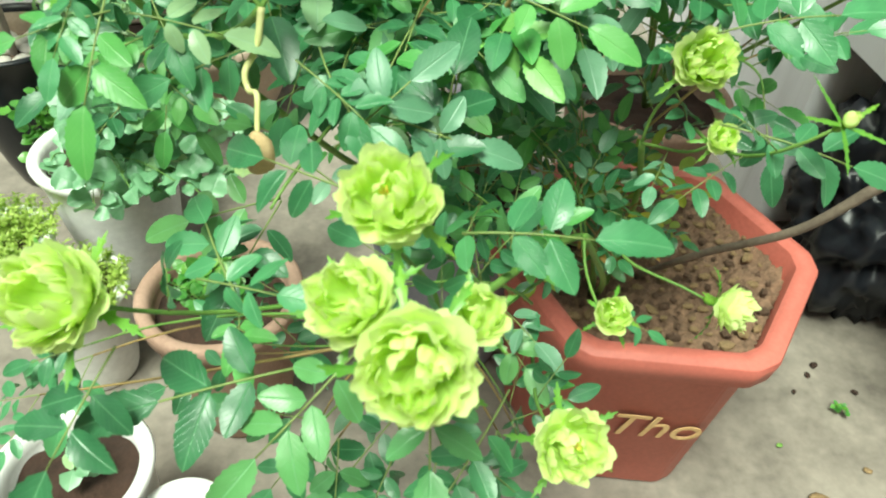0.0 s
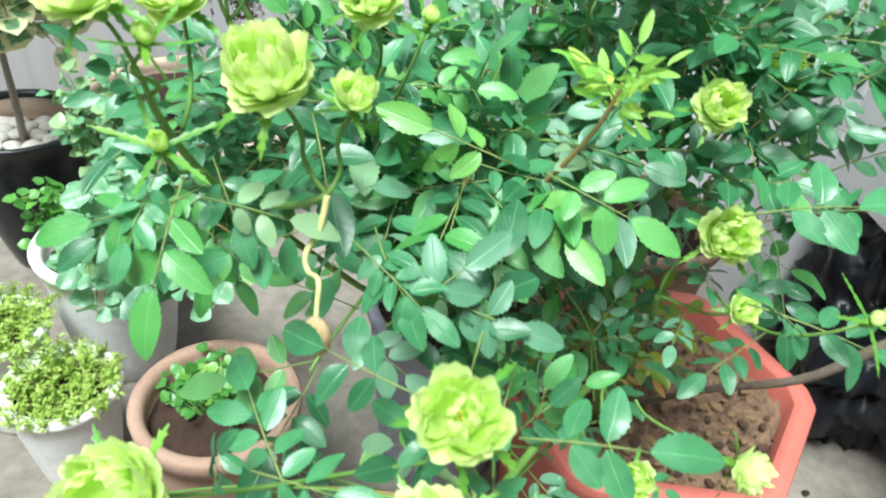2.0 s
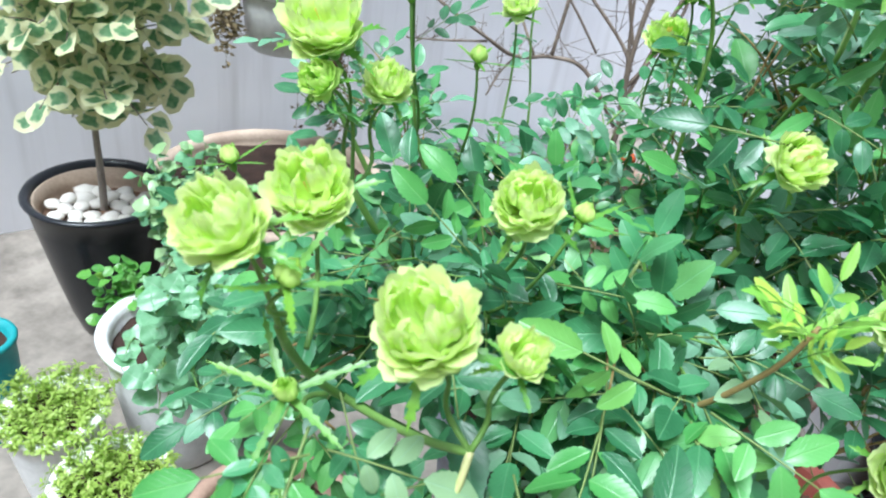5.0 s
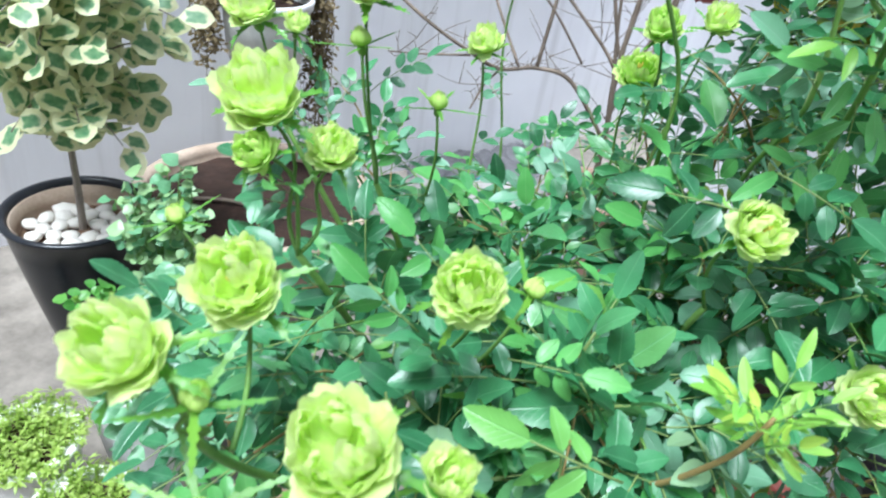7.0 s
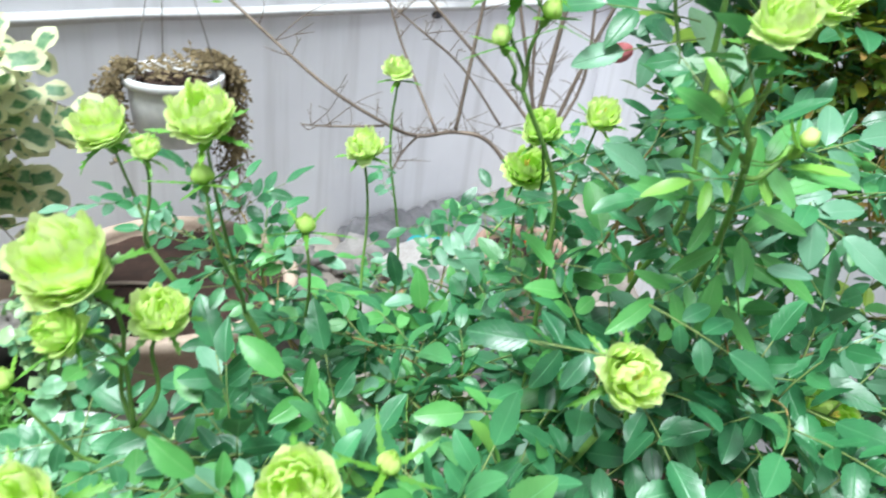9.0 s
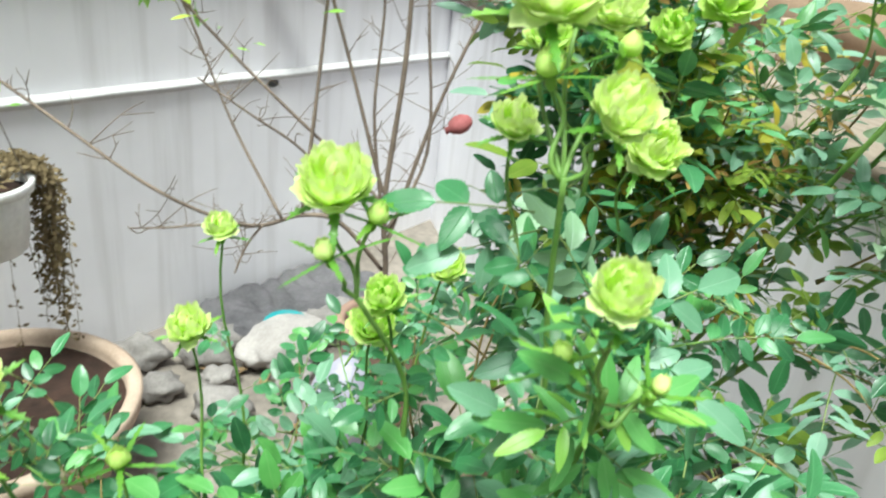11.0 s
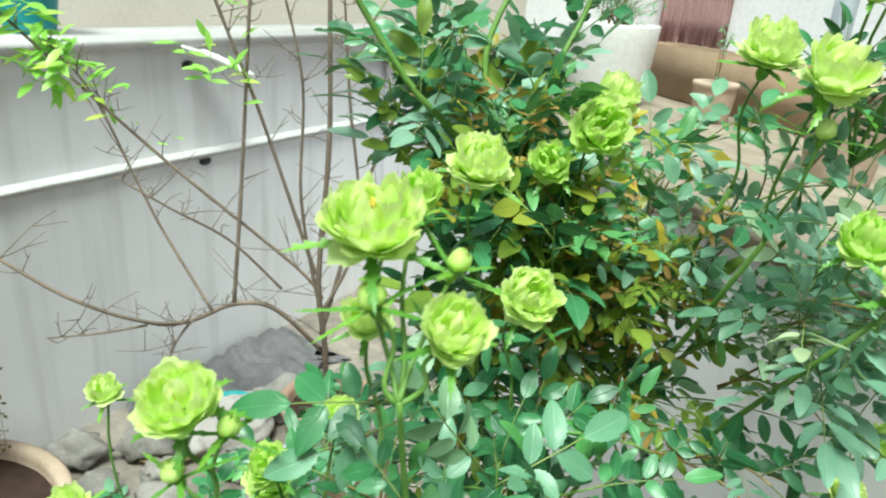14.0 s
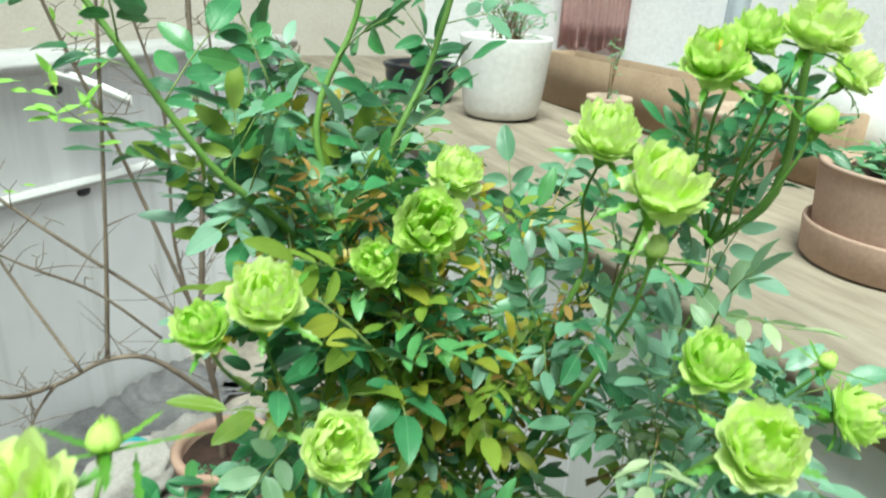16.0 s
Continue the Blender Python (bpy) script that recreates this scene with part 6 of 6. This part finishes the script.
# ---- bare shrub ----
def bare_shrub():
    base = Vector((0.12, 2.66, 0.35))
    e = thing("bare_shrub", "leafless brown shrub with a few fresh leaf tufts", "shrub", "", base)
    rng = random.Random(31)
    limbs = [[(0.125, 2.67, 0.255), (0.115, 2.63, 0.50), (0.10, 2.6, 0.72), (0.12, 2.6, 1.10), (0.12, 2.6, 1.445), (0.125, 2.62, 1.66)],
             [(0.10, 2.6, 0.74), (0.08, 2.6, 0.78), (-0.045, 2.6, 1.15), (-0.145, 2.6, 1.43), (-0.20, 2.6, 1.64)],
             [(0.105, 2.6, 0.66), (0.035, 2.6, 0.76), (-0.28, 2.6, 1.045), (-0.61, 2.6, 1.375), (-0.76, 2.6, 1.52)],
             [(0.11, 2.64, 0.48), (-0.02, 2.58, 0.645), (-0.12, 2.555, 0.672), (-0.20, 2.43, 0.69), (-0.265, 2.285, 0.753), (-0.41, 2.23, 0.847), (-0.64, 2.27, 0.995), (-0.78, 2.268, 1.095), (-0.86, 2.24, 1.153)],
             [(-0.265, 2.285, 0.753), (-0.37, 2.285, 0.73), (-0.475, 2.30, 0.715)],
             [(-0.20, 2.43, 0.69), (-0.23, 2.38, 0.655), (-0.25, 2.34, 0.60)],
             [(-0.12, 2.555, 0.672), (-0.09, 2.59, 1.0), (-0.06, 2.6, 1.435), (-0.05, 2.6, 1.65)],
             [(-0.165, 2.49, 0.683), (-0.30, 2.58, 0.90), (-0.42, 2.6, 1.185), (-0.5, 2.6, 1.3)],
             [(0.10, 2.62, 0.60), (0.20, 2.63, 0.85), (0.17, 2.64, 1.20), (0.15, 2.65, 1.5)],
             [(0.11, 2.62, 0.55), (0.22, 2.66, 0.95), (0.32, 2.68, 1.25), (0.36, 2.7, 1.4)],
             [(0.0, 2.6, 0.70), (-0.12, 2.55, 0.85), (-0.24, 2.5, 0.95), (-0.36, 2.5, 1.02)],
             [(0.10, 2.61, 0.62), (0.05, 2.58, 0.95), (0.06, 2.56, 1.25), (0.0, 2.55, 1.5)]]
    radii = [(0.012, 0.005), (0.0075, 0.0035), (0.007, 0.003), (0.0085, 0.0028), (0.004, 0.002), (0.0045, 0.003), (0.007, 0.0035), (0.005, 0.0025), (0.007, 0.003), (0.008, 0.003), (0.005, 0.0025), (0.006, 0.003)]
    for pts, (r0, r1) in zip(limbs, radii):
        sp = spline([Vector(p) - base + Vector((rng.uniform(-1, 1), rng.uniform(-1, 1), rng.uniform(-1, 1))) * 0.004 for p in pts], 6)
        bm = bmesh.new()
        tube(bm, sp, r0 * 0.80, r1 * 0.85, 8, 0.08, rng)
        limb = part("limb", bm, BARK, e)
        for k in range(int(len(sp) * 0.75)):
            i = rng.randrange(5, len(sp) - 1) if len(sp) > 7 else rng.randrange(1, len(sp) - 1)
            d = Vector((rng.uniform(-1, 1), rng.uniform(-0.6, 0.6), rng.uniform(-0.1, 1.0))).normalized()
            ln = rng.uniform(0.04, 0.20) if rng.random() < 0.5 else rng.uniform(0.02, 0.06)
            tw = [sp[i], sp[i] + d * ln * 0.5 + Vector((0, 0, rng.uniform(-0.01, 0.02))), sp[i] + d * ln + Vector((rng.uniform(-0.02, 0.02), 0, rng.uniform(-0.01, 0.03)))]
            bm = bmesh.new()
            tube(bm, spline(tw, 3), 0.0015, 0.0006, 5)
            if rng.random() < 0.6:
                q = tw[1]
                d2 = Vector((rng.uniform(-1, 1), rng.uniform(-0.5, 0.5), rng.uniform(0, 1))).normalized()
                tube(bm, [q, q + d2 * ln * 0.45], 0.0013, 0.0007, 5)
            part("twig", bm, BARK, e)
    tufts = [blade_mesh("leaf", 0.030, 0.010, YOUNG, 2, 0.9, 0.15, 0.2, 90 + i) for i in range(2)]
    for c, n, s in (((-0.50, 2.6, 1.265), 44, 2.2), ((-0.44, 2.6, 1.20), 16, 1.7), ((-0.14, 2.59, 1.265), 24, 1.7), ((-0.33, 2.6, 1.09), 6, 0.9), ((-0.60, 2.6, 1.37), 40, 2.3), ((-0.09, 2.6, 1.42), 10, 1.0), ((-0.20, 2.6, 1.63), 10, 1.2), ((-0.80, 2.268, 1.11), 6, 1.0), ((-0.70, 2.27, 1.03), 3, 0.9)):
        for k in range(n):
            o = new("leaf", tufts[k % 2])
            o.parent = e
            p = Vector(c) - base + Vector((rng.gauss(0, 0.042), rng.gauss(0, 0.02), rng.gauss(0, 0.030)))
            o.matrix_basis = frame_on(p, (rng.gauss(0, 1), rng.gauss(0, 0.7), rng.gauss(0.3, 0.5)), (rng.uniform(-0.4, 0.4), -0.5, 1)) @ Matrix.Diagonal((s, s, s, 1))
    bm = bmesh.new()
    lathe(bm, [(0.003, 0.045), (0.016, 0.038), (0.026, 0.020), (0.027, 0.0), (0.018, -0.020), (0.009, -0.026), (0.011, -0.038), (0.006, -0.036)], 14, 0.06, 2)
    fr = part("fruit", bm, RED, e, "dull red hanging fruit")
    fr.matrix_basis = Matrix.Translation(Vector((0.275, 2.63, 0.93)) - base) @ Matrix.Rotation(radians(60), 4, 'Y') @ Matrix.Diagonal((0.95, 0.95, 0.95, 1))


bare_shrub()


# ---- hanging pot ----
def hanging_pot():
    m = WALL_AT @ Matrix.Translation((0.130, -0.348, 0.585))
    e = thing("hanging_pot", "white plastic pot hung by wires against the wall", "hanging pot")
    e.matrix_basis = m
    bm = bmesh.new()
    lathe(bm, [(0.094, 0.0), (0.099, 0.006), (0.101, 0.03), (0.105, 0.032), (0.113, 0.145), (0.113, 0.150), (0.127, 0.152), (0.130, 0.172), (0.127, 0.176), (0.118, 0.176), (0.114, 0.168), (0.110, 0.12)], 44)
    part("body", bm, WHITE_POT, e)
    bm = bmesh.new()
    lathe(bm, [(0.110, 0.148), (0.08, 0.160), (0.04, 0.166), (0.005, 0.168)], 28, 0.05, 4)
    part("soil", bm, SOIL, e)
    for a in (80, 200, 320):
        x, y = 0.122 * math.cos(radians(a)), 0.122 * math.sin(radians(a))
        bm = bmesh.new()
        tube(bm, [(x, y, 0.16), (x * 0.5, y * 0.5, 0.38), (0, 0.0, 0.585)], 0.0014, 0.0014, 5)
        part("wire", bm, WIRE, e)
    bm = bmesh.new()
    tube(bm, spline([(0, 0.0, 0.585), (0, 0.01, 0.615), (0, 0.05, 0.63), (0, 0.372, 0.63)]), 0.003, 0.003, 6)
    part("hook", bm, WIRE, e, "iron hook in the wall")
    d = thing("dried_trailing_plant", "dried brown trailing plant hanging from the white pot", "dead plant")
    d.matrix_basis = m
    rng = random.Random(17)
    tiny = blade_mesh("leaf", 0.016, 0.009, DRY_DARK, 1, 0.9, 0.3, 0.3, 3)
    items = []
    for k in range(46):
        sidea = rng.choice((0, 0, 0, 0, 180, 170, 12, 350)) + rng.gauss(0, 9)
        x, y = math.cos(radians(sidea)), math.sin(radians(sidea))
        ln = (rng.uniform(0.22, 0.52) if abs(math.cos(radians(sidea)) - 1) < 0.3 else rng.uniform(0.06, 0.22)) * rng.uniform(0.6, 1.0)
        r2 = 0.14 + rng.uniform(0, 0.05)
        pts = spline([(0.07 * x, 0.07 * y, 0.165), (0.115 * x, 0.115 * y, 0.20 + rng.uniform(0, 0.02)), (r2 * x, r2 * y, 0.15), (r2 * x + rng.uniform(-0.012, 0.012), r2 * y, 0.15 - ln * 0.5), (r2 * 0.98 * x + rng.uniform(-0.015, 0.015), r2 * y, 0.15 - ln)], 4)
        bm = bmesh.new()
        tube(bm, pts, 0.0012, 0.0008, 4)
        part("stalk", bm, DRY_DARK, d)
        for p in pts[3:]:
            for _ in range(3):
                items.append((tiny, frame_on(p, (rng.gauss(0, 1), rng.gauss(0, 1), rng.gauss(-0.4, 0.6)), (0, -1, 0.4)) @ Matrix.Diagonal((1.1, 1.1, 1.1, 1))))
    for k in range(120):
        a, r = rng.uniform(0, 6.3), 0.10 * math.sqrt(rng.random())
        items.append((tiny, frame_on((r * math.cos(a), r * math.sin(a), 0.172 + rng.uniform(0, 0.03)), (rng.gauss(0, 1), rng.gauss(0, 1), 0.3), (0, -0.5, 1)) @ Matrix.Diagonal((1.5, 1.5, 1.5, 1))))
    ob = join_meshes("foliage", items, [DRY_DARK])
    ob.parent = d
    ob["kind"] = "stuff"


hanging_pot()


# ---- loose things on the floor ----
def lump(name, label, category, at, radii, material, seed, rough=0.25, freq=1.6, group="", turn=0, sub=4, crease=0.0):
    bm = bmesh.new()
    bmesh.ops.create_icosphere(bm, subdivisions=sub, radius=1.0)
    off = Vector((seed * 3.7, seed * 1.3, 0))
    for v in bm.verts:
        n = v.co.normalized()
        k = 1 + rough * noise.noise(n * freq + off) + rough * 0.5 * noise.noise(n * freq * 2.7 + off)
        if crease:
            k -= crease * abs(noise.noise(n * freq * 3.1 + off)) + 0.5 * crease * abs(noise.noise(n * freq * 7 + off))
        v.co = Vector((n.x * radii[0], n.y * radii[1], n.z * radii[2])) * k
        v.co.z = max(v.co.z, -radii[2] * 0.75)
    ob = part(name, bm, material)
    ob.matrix_basis = Matrix.Translation((at[0], at[1], at[2] + FLOOR_Z + radii[2] * 0.75)) @ Matrix.Rotation(radians(turn), 4, 'Z')
    return tagged(ob, label, category, group)


lump("rubbish_bag", "crumpled black plastic bag on the concrete floor", "plastic bag", (1.00, 1.80, 0), (0.19, 0.24, 0.28), BAG, 3, 0.35, 1.4, "", 20, 5, 0.35)
def drape(name, label, category, along, depth, peak, at, seed, material):
    """A cloth thrown over the rubble: thin, sagging, with folds running down from the wall."""
    bm = bmesh.new()
    nu, nv = 90, 40
    rows = []
    off = Vector((seed * 5.3, 0, 0))
    for j in range(nv + 1):
        v = j / nv
        row = []
        for i in range(nu + 1):
            u = i / nu
            x = (u - 0.5) * along * (1 + 0.10 * noise.noise(Vector((0, v * 3, seed))))
            y = -v * depth * (1 + 0.22 * noise.noise(Vector((u * 4, 0, seed + 2.5))))
            z = peak * (1 - v) ** 1.1 * (0.75 + 0.5 * noise.noise(Vector((u * 2.6, v, seed)))) * math.sin(math.pi * min(1, max(0, 0.06 + 0.9 * u))) ** 0.5
            fold = abs(math.sin(u * 23 + 6 * noise.noise(Vector((u * 3, v * 2, seed))))) * 0.020 + 0.028 * noise.noise(Vector((u * 5, v * 2.5, 0)) + off) - 0.014 * abs(noise.noise(Vector((u * 12, v * 5, 3)) + off)) + 0.003 * noise.noise(Vector((u * 40, v * 20, 3)) + off)
            row.append(bm.verts.new((x, y, max(0.003, z + fold))))
        rows.append(row)
    for A, B in zip(rows, rows[1:]):
        for i in range(nu):
            bm.faces.new((A[i], A[i + 1], B[i + 1], B[i]))
    bmesh.ops.solidify(bm, geom=list(bm.faces), thickness=-0.003)
    o = part(name, bm, material)
    o.matrix_world = WALL_AT @ Matrix.Translation((at[0], at[1], FLOOR_Z))
    return tagged(o, label, category)


drape("tarpaulin", "crumpled grey tarpaulin spread along the wall's foot", "tarpaulin", 0.80, 0.40, 0.055, (1.28, -0.030), 3, TARP)
for k, (x, y, s, tn) in enumerate(((0.62, -0.16, 0.10, 10), (0.80, -0.30, 0.12, 60), (0.72, -0.44, 0.07, 30), (0.90, -0.62, 0.09, 80), (1.22, -0.50, 0.14, 20), (1.12, -0.72, 0.08, 140), (1.40, -0.58, 0.11, 50),
                                   (0.55, -0.36, 0.08, 200), (0.62, -0.58, 0.10, 170), (1.02, -0.86, 0.10, 15), (0.80, -0.82, 0.08, 95), (1.32, -0.80, 0.09, 75))):
    p = WALL_AT @ Vector((x, y, 0))
    lump("stone", "rough grey stone at the foot of the wall", "stone", (p.x, p.y, 0), (s * 0.85, s * 0.7, s * 0.58), STONE, k + 1, 0.5, 2.2, "stones by the wall", tn, 3)
p = WALL_AT @ Vector((1.00, -0.46, 0))
lump("stone_slab", "flat pale grey stone slab beside the tarpaulin", "stone", (p.x, p.y, 0), (0.19, 0.12, 0.075), STONE_PALE, 71, 0.22, 1.5, "stones by the wall", 50, 4)
lump("plastic_sack", "smooth lavender-grey plastic sack beside the stones", "sack", (0.02, 2.45, 0), (0.115, 0.095, 0.20), LAVENDER, 33, 0.16, 1.1, "", 30, 4, 0.06)
for k in range(14):
    rng = random.Random(100 + k)
    bm = bmesh.new()
    uvl = bm.loops.layers.uv.new("UVMap")
    blade(bm, uvl, Matrix.Identity(4), 0.06, 0.03, 4, 0.4, -0.2, 0.9, 0, 0.3, rng)
    o = part("dead_leaf", bm, DRY)
    o.matrix_basis = pose(-0.60 + rng.uniform(0, 0.50), 2.55 + rng.uniform(0, 0.40), FLOOR_Z + 0.006, rng.uniform(-8, 8), 0, rng.uniform(0, 360))
    tagged(o, "dry brown leaf fallen on the floor", "dead leaf", "fallen leaves")


leafy_mound("weed", "tiny green weed sprouting from the floor", "weed", (0.88, 1.385, FLOOR_Z), (0.88, 1.385, FLOOR_Z + 0.012), (0.014, 0.014, 0.008), 5, TINY, STEM, 51, 3, 20, 0.5)
for k, (x, y, s, mt) in enumerate(((0.79, 1.17, 0.020, DRY), (0.86, 1.50, 0.010, SOIL), (0.84, 1.47, 0.008, SOIL), (0.93, 1.44, 0.008, SOIL), (0.74, 1.28, 0.007, STEM), (0.80, 1.42, 0.006, SOIL), (0.70, 1.12, 0.006, SOIL), (0.90, 1.25, 0.009, DRY))):
    lump("debris", "small crumb of dirt on the concrete floor", "debris", (x, y, 0), (s, s * 0.7, s * 0.25), mt, k + 40, 0.4, 1.5, "floor debris", k * 50, 2)


def stick():
    bm = bmesh.new()
    tube(bm, spline([(0.37, 1.30, 0.325), (0.43, 1.23, 0.45), (0.50, 1.15, 0.575), (0.548, 1.122, 0.673), (0.585, 1.10, 0.735)]), 0.0052, 0.0072, 8, 0.06, random.Random(2))
    o = part("stick", bm, BARK)
    tagged(o, "dark wooden stick poked into the planter", "stick")


stick()
bm = bmesh.new()
tube(bm, spline([(-0.98, 2.20, 0.208), (-0.86, 2.22, 0.220), (-0.70, 2.21, 0.212)]), 0.008, 0.006, 7, 0.1, random.Random(4))
tagged(part("stick", bm, BARK), "short brown stick lying on the pot's soil", "stick")
round_pot("plant_pot", "turquoise plastic pot beside the white pots", (-1.055, 1.435, 0), 0.062, 0.05, 0.20, TEAL, SOIL, 0.006, 0.9, 0.02, seed=15)
round_pot("teal_tub", "teal plastic tub among the stones", (-0.21, 3.05, 0.0), 0.075, 0.062, 0.045, TEAL, SOIL, 0.008, 0.9, 0.02, seed=16, category="tub")


# ---- on the concrete shelf ----
def on_shelf():
    z = 1.172
    e = thing("plant_pot", "smooth white ceramic pot with a rounded foot", "plant pot", "plant pots", (0.985, 2.995, z))
    bm = bmesh.new()
    lathe(bm, [(0.074, 0.0), (0.094, 0.003), (0.109, 0.013), (0.118, 0.034), (0.126, 0.10), (0.135, 0.19), (0.138, 0.234), (0.137, 0.239), (0.131, 0.239), (0.127, 0.232), (0.121, 0.18)], 56)
    part("body", bm, CERAMIC, e)
    bm = bmesh.new()
    lathe(bm, [(0.118, 0.203), (0.09, 0.212), (0.04, 0.216), (0.005, 0.217)], 28, 0.05, 4)
    part("soil", bm, SOIL_DRY, e)
    leafy_mound("dry_pot_plant", "sparse grey dried plant in the white pot", "pot plant", (0.985, 2.995, z + 0.2), (0.985, 2.995, z + 0.31), (0.15, 0.12, 0.09), 44, [blade_mesh("leaf", 0.03, 0.007, IVY, 2, 0.9, 0.2, 0.2, 5)], DRY, 40, 6, 60)
    round_pot("plant_pot", "brown clay pot of succulents on the concrete shelf", (1.225, 1.77, z), 0.136, 0.122, 0.160, CLAY_PINK, SOIL, 0.002, 0.9, 0.012, seed=31)
    bm = bmesh.new()
    lathe(bm, [(0.130, 0.001), (0.136, 0.006), (0.1415, 0.060), (0.1405, 0.064), (0.136, 0.064), (0.128, 0.012)], 48)
    sc = part("saucer", bm, CLAY_PINK)
    sc.location = (1.225, 1.77, z)
    tagged(sc, "deep clay saucer under the clay pot", "saucer")
    leafy_mound("succulent", "dense green succulent filling the clay pot", "succulent", (1.225, 1.77, z + 0.13), (1.225, 1.77, z + 0.165), (0.11, 0.11, 0.035), 60, [blade_mesh("leaf", 0.024, 0.013, IVY, 2, 0.7, 0.3, 0.0, 6)], STEM, 41, 6, 120)
    round_pot("plant_pot", "pale pinkish clay pot on the concrete shelf", (1.144, 2.10, z), 0.081, 0.066, 0.192, TERRA_PALE, SOIL_DRY, 0.004, 0.9, 0.02, seed=32)
    round_pot("plant_pot", "small pale clay pot with a straggly stem", (1.20, 2.72, z), 0.06, 0.05, 0.11, TERRA_PALE, SOIL_DRY, 0.004, 0.9, 0.02, seed=33)
    leafy_mound("straggly_plant", "thin pale straggly plant in a small pot", "pot plant", (1.20, 2.72, z + 0.09), (1.20, 2.70, z + 0.20), (0.04, 0.03, 0.09), 5, [blade_mesh("leaf", 0.018, 0.006, IVY, 2, 0.9, 0.2, 0.2, 7)], DRY, 42, 9, 45)
    e = thing("trough", "long brown planter trough at the back of the shelf", "planter trough", "", (1.42, 2.75, z))
    e.rotation_euler = (0, 0, radians(-80))
    bm = bmesh.new()
    for x0, x1, y0, y1 in ((-0.6, 0.6, -0.08, -0.06), (-0.6, 0.6, 0.06, 0.08), (-0.6, -0.58, -0.06, 0.06), (0.58, 0.6, -0.06, 0.06)):
        box(bm, x0, x1, y0, y1, 0, 0.17, 0.004)
    part("body", bm, WOOD, e)
    bm = bmesh.new()
    box(bm, -0.578, 0.578, -0.058, 0.058, 0.01, 0.14)
    part("soil", bm, SOIL, e)
    bm = bmesh.new()
    box(bm, -0.2, 0.2, -0.15, 0.15, 0, 0.24, 0.015)
    b = part("foam_box", bm, WHITE_POT)
    b.matrix_basis = pose(1.68, 2.15, z, 0, 0, -70)
    tagged(b, "white foam box at the back of the shelf", "box")
    round_pot("tub", "dark plastic tub beside the white pot", (0.80, 3.30, z), 0.12, 0.11, 0.12, BAG, SOIL, 0.008, 0.9, 0.02, seed=34, category="tub")


on_shelf()


# ---- behind the shelf ----
def far_panels():
    """White panels, a grey post and a pink cloth some way behind the shelf."""
    d = Vector((2.88 - 1.56, 3.48 - 3.85, 0))
    yaw = math.degrees(math.atan2(d.y, d.x))
    m = pose(1.56, 3.87, 0, 0, 0, yaw)
    for k, (x0, x1) in enumerate(((-0.6, 0.70), (0.79, 2.2))):
        bm = bmesh.new()
        box(bm, x0, x1, 0.03, 0.08, FLOOR_Z - 0.02, 2.4, 0.006)
        p = part("panel_wall", bm, PANEL, None, smooth=False)
        p.matrix_world = m
        tagged(p, "white painted panel wall behind the shelf", "wall", kind="structure")
    bm = bmesh.new()
    box(bm, 0.702, 0.788, 0.0, 0.085, FLOOR_Z - 0.02, 2.4, 0.008)
    p = part("post", bm, GREY_METAL)
    p.matrix_world = m
    tagged(p, "grey metal post between white panels", "post")
    bm = bmesh.new()
    n = 40
    rows = []
    for j in range(9):
        rows.append([bm.verts.new((-0.02 + 0.29 * i / n, -0.03 - 0.016 * math.sin(i * 1.25 + 0.3 * math.sin(j * 0.6)), 1.30 + 0.9 * j / 8 + (0.012 * math.sin(i * 0.5) if j == 0 else 0))) for i in range(n + 1)])
    for A, B in zip(rows, rows[1:]):
        for i in range(n):
            bm.faces.new((A[i], A[i + 1], B[i + 1], B[i]))
    bmesh.ops.solidify(bm, geom=list(bm.faces), thickness=0.004)
    c = part("curtain", bm, PINK)
    c.matrix_world = m
    tagged(c, "faded pink cloth hanging in folds on the panel", "cloth")


far_panels()


def wall_top_plant():
    p = WALL_AT @ Vector((0.80, 0.115, 1.264))
    round_pot("plant_pot", "teal pot standing on the garden wall", tuple(p), 0.085, 0.07, 0.13, TEAL, SOIL, 0.006, 0.9, 0.02, seed=36)
    c = p + Vector((0, 0, 0.24))
    leafy_mound("pot_plant", "dark green leafy plant in the teal pot", "pot plant", tuple(p + Vector((0, 0, 0.11))), tuple(c), (0.17, 0.12, 0.13), 30, ROUND, STEM, 43, 6, 90)


wall_top_plant()
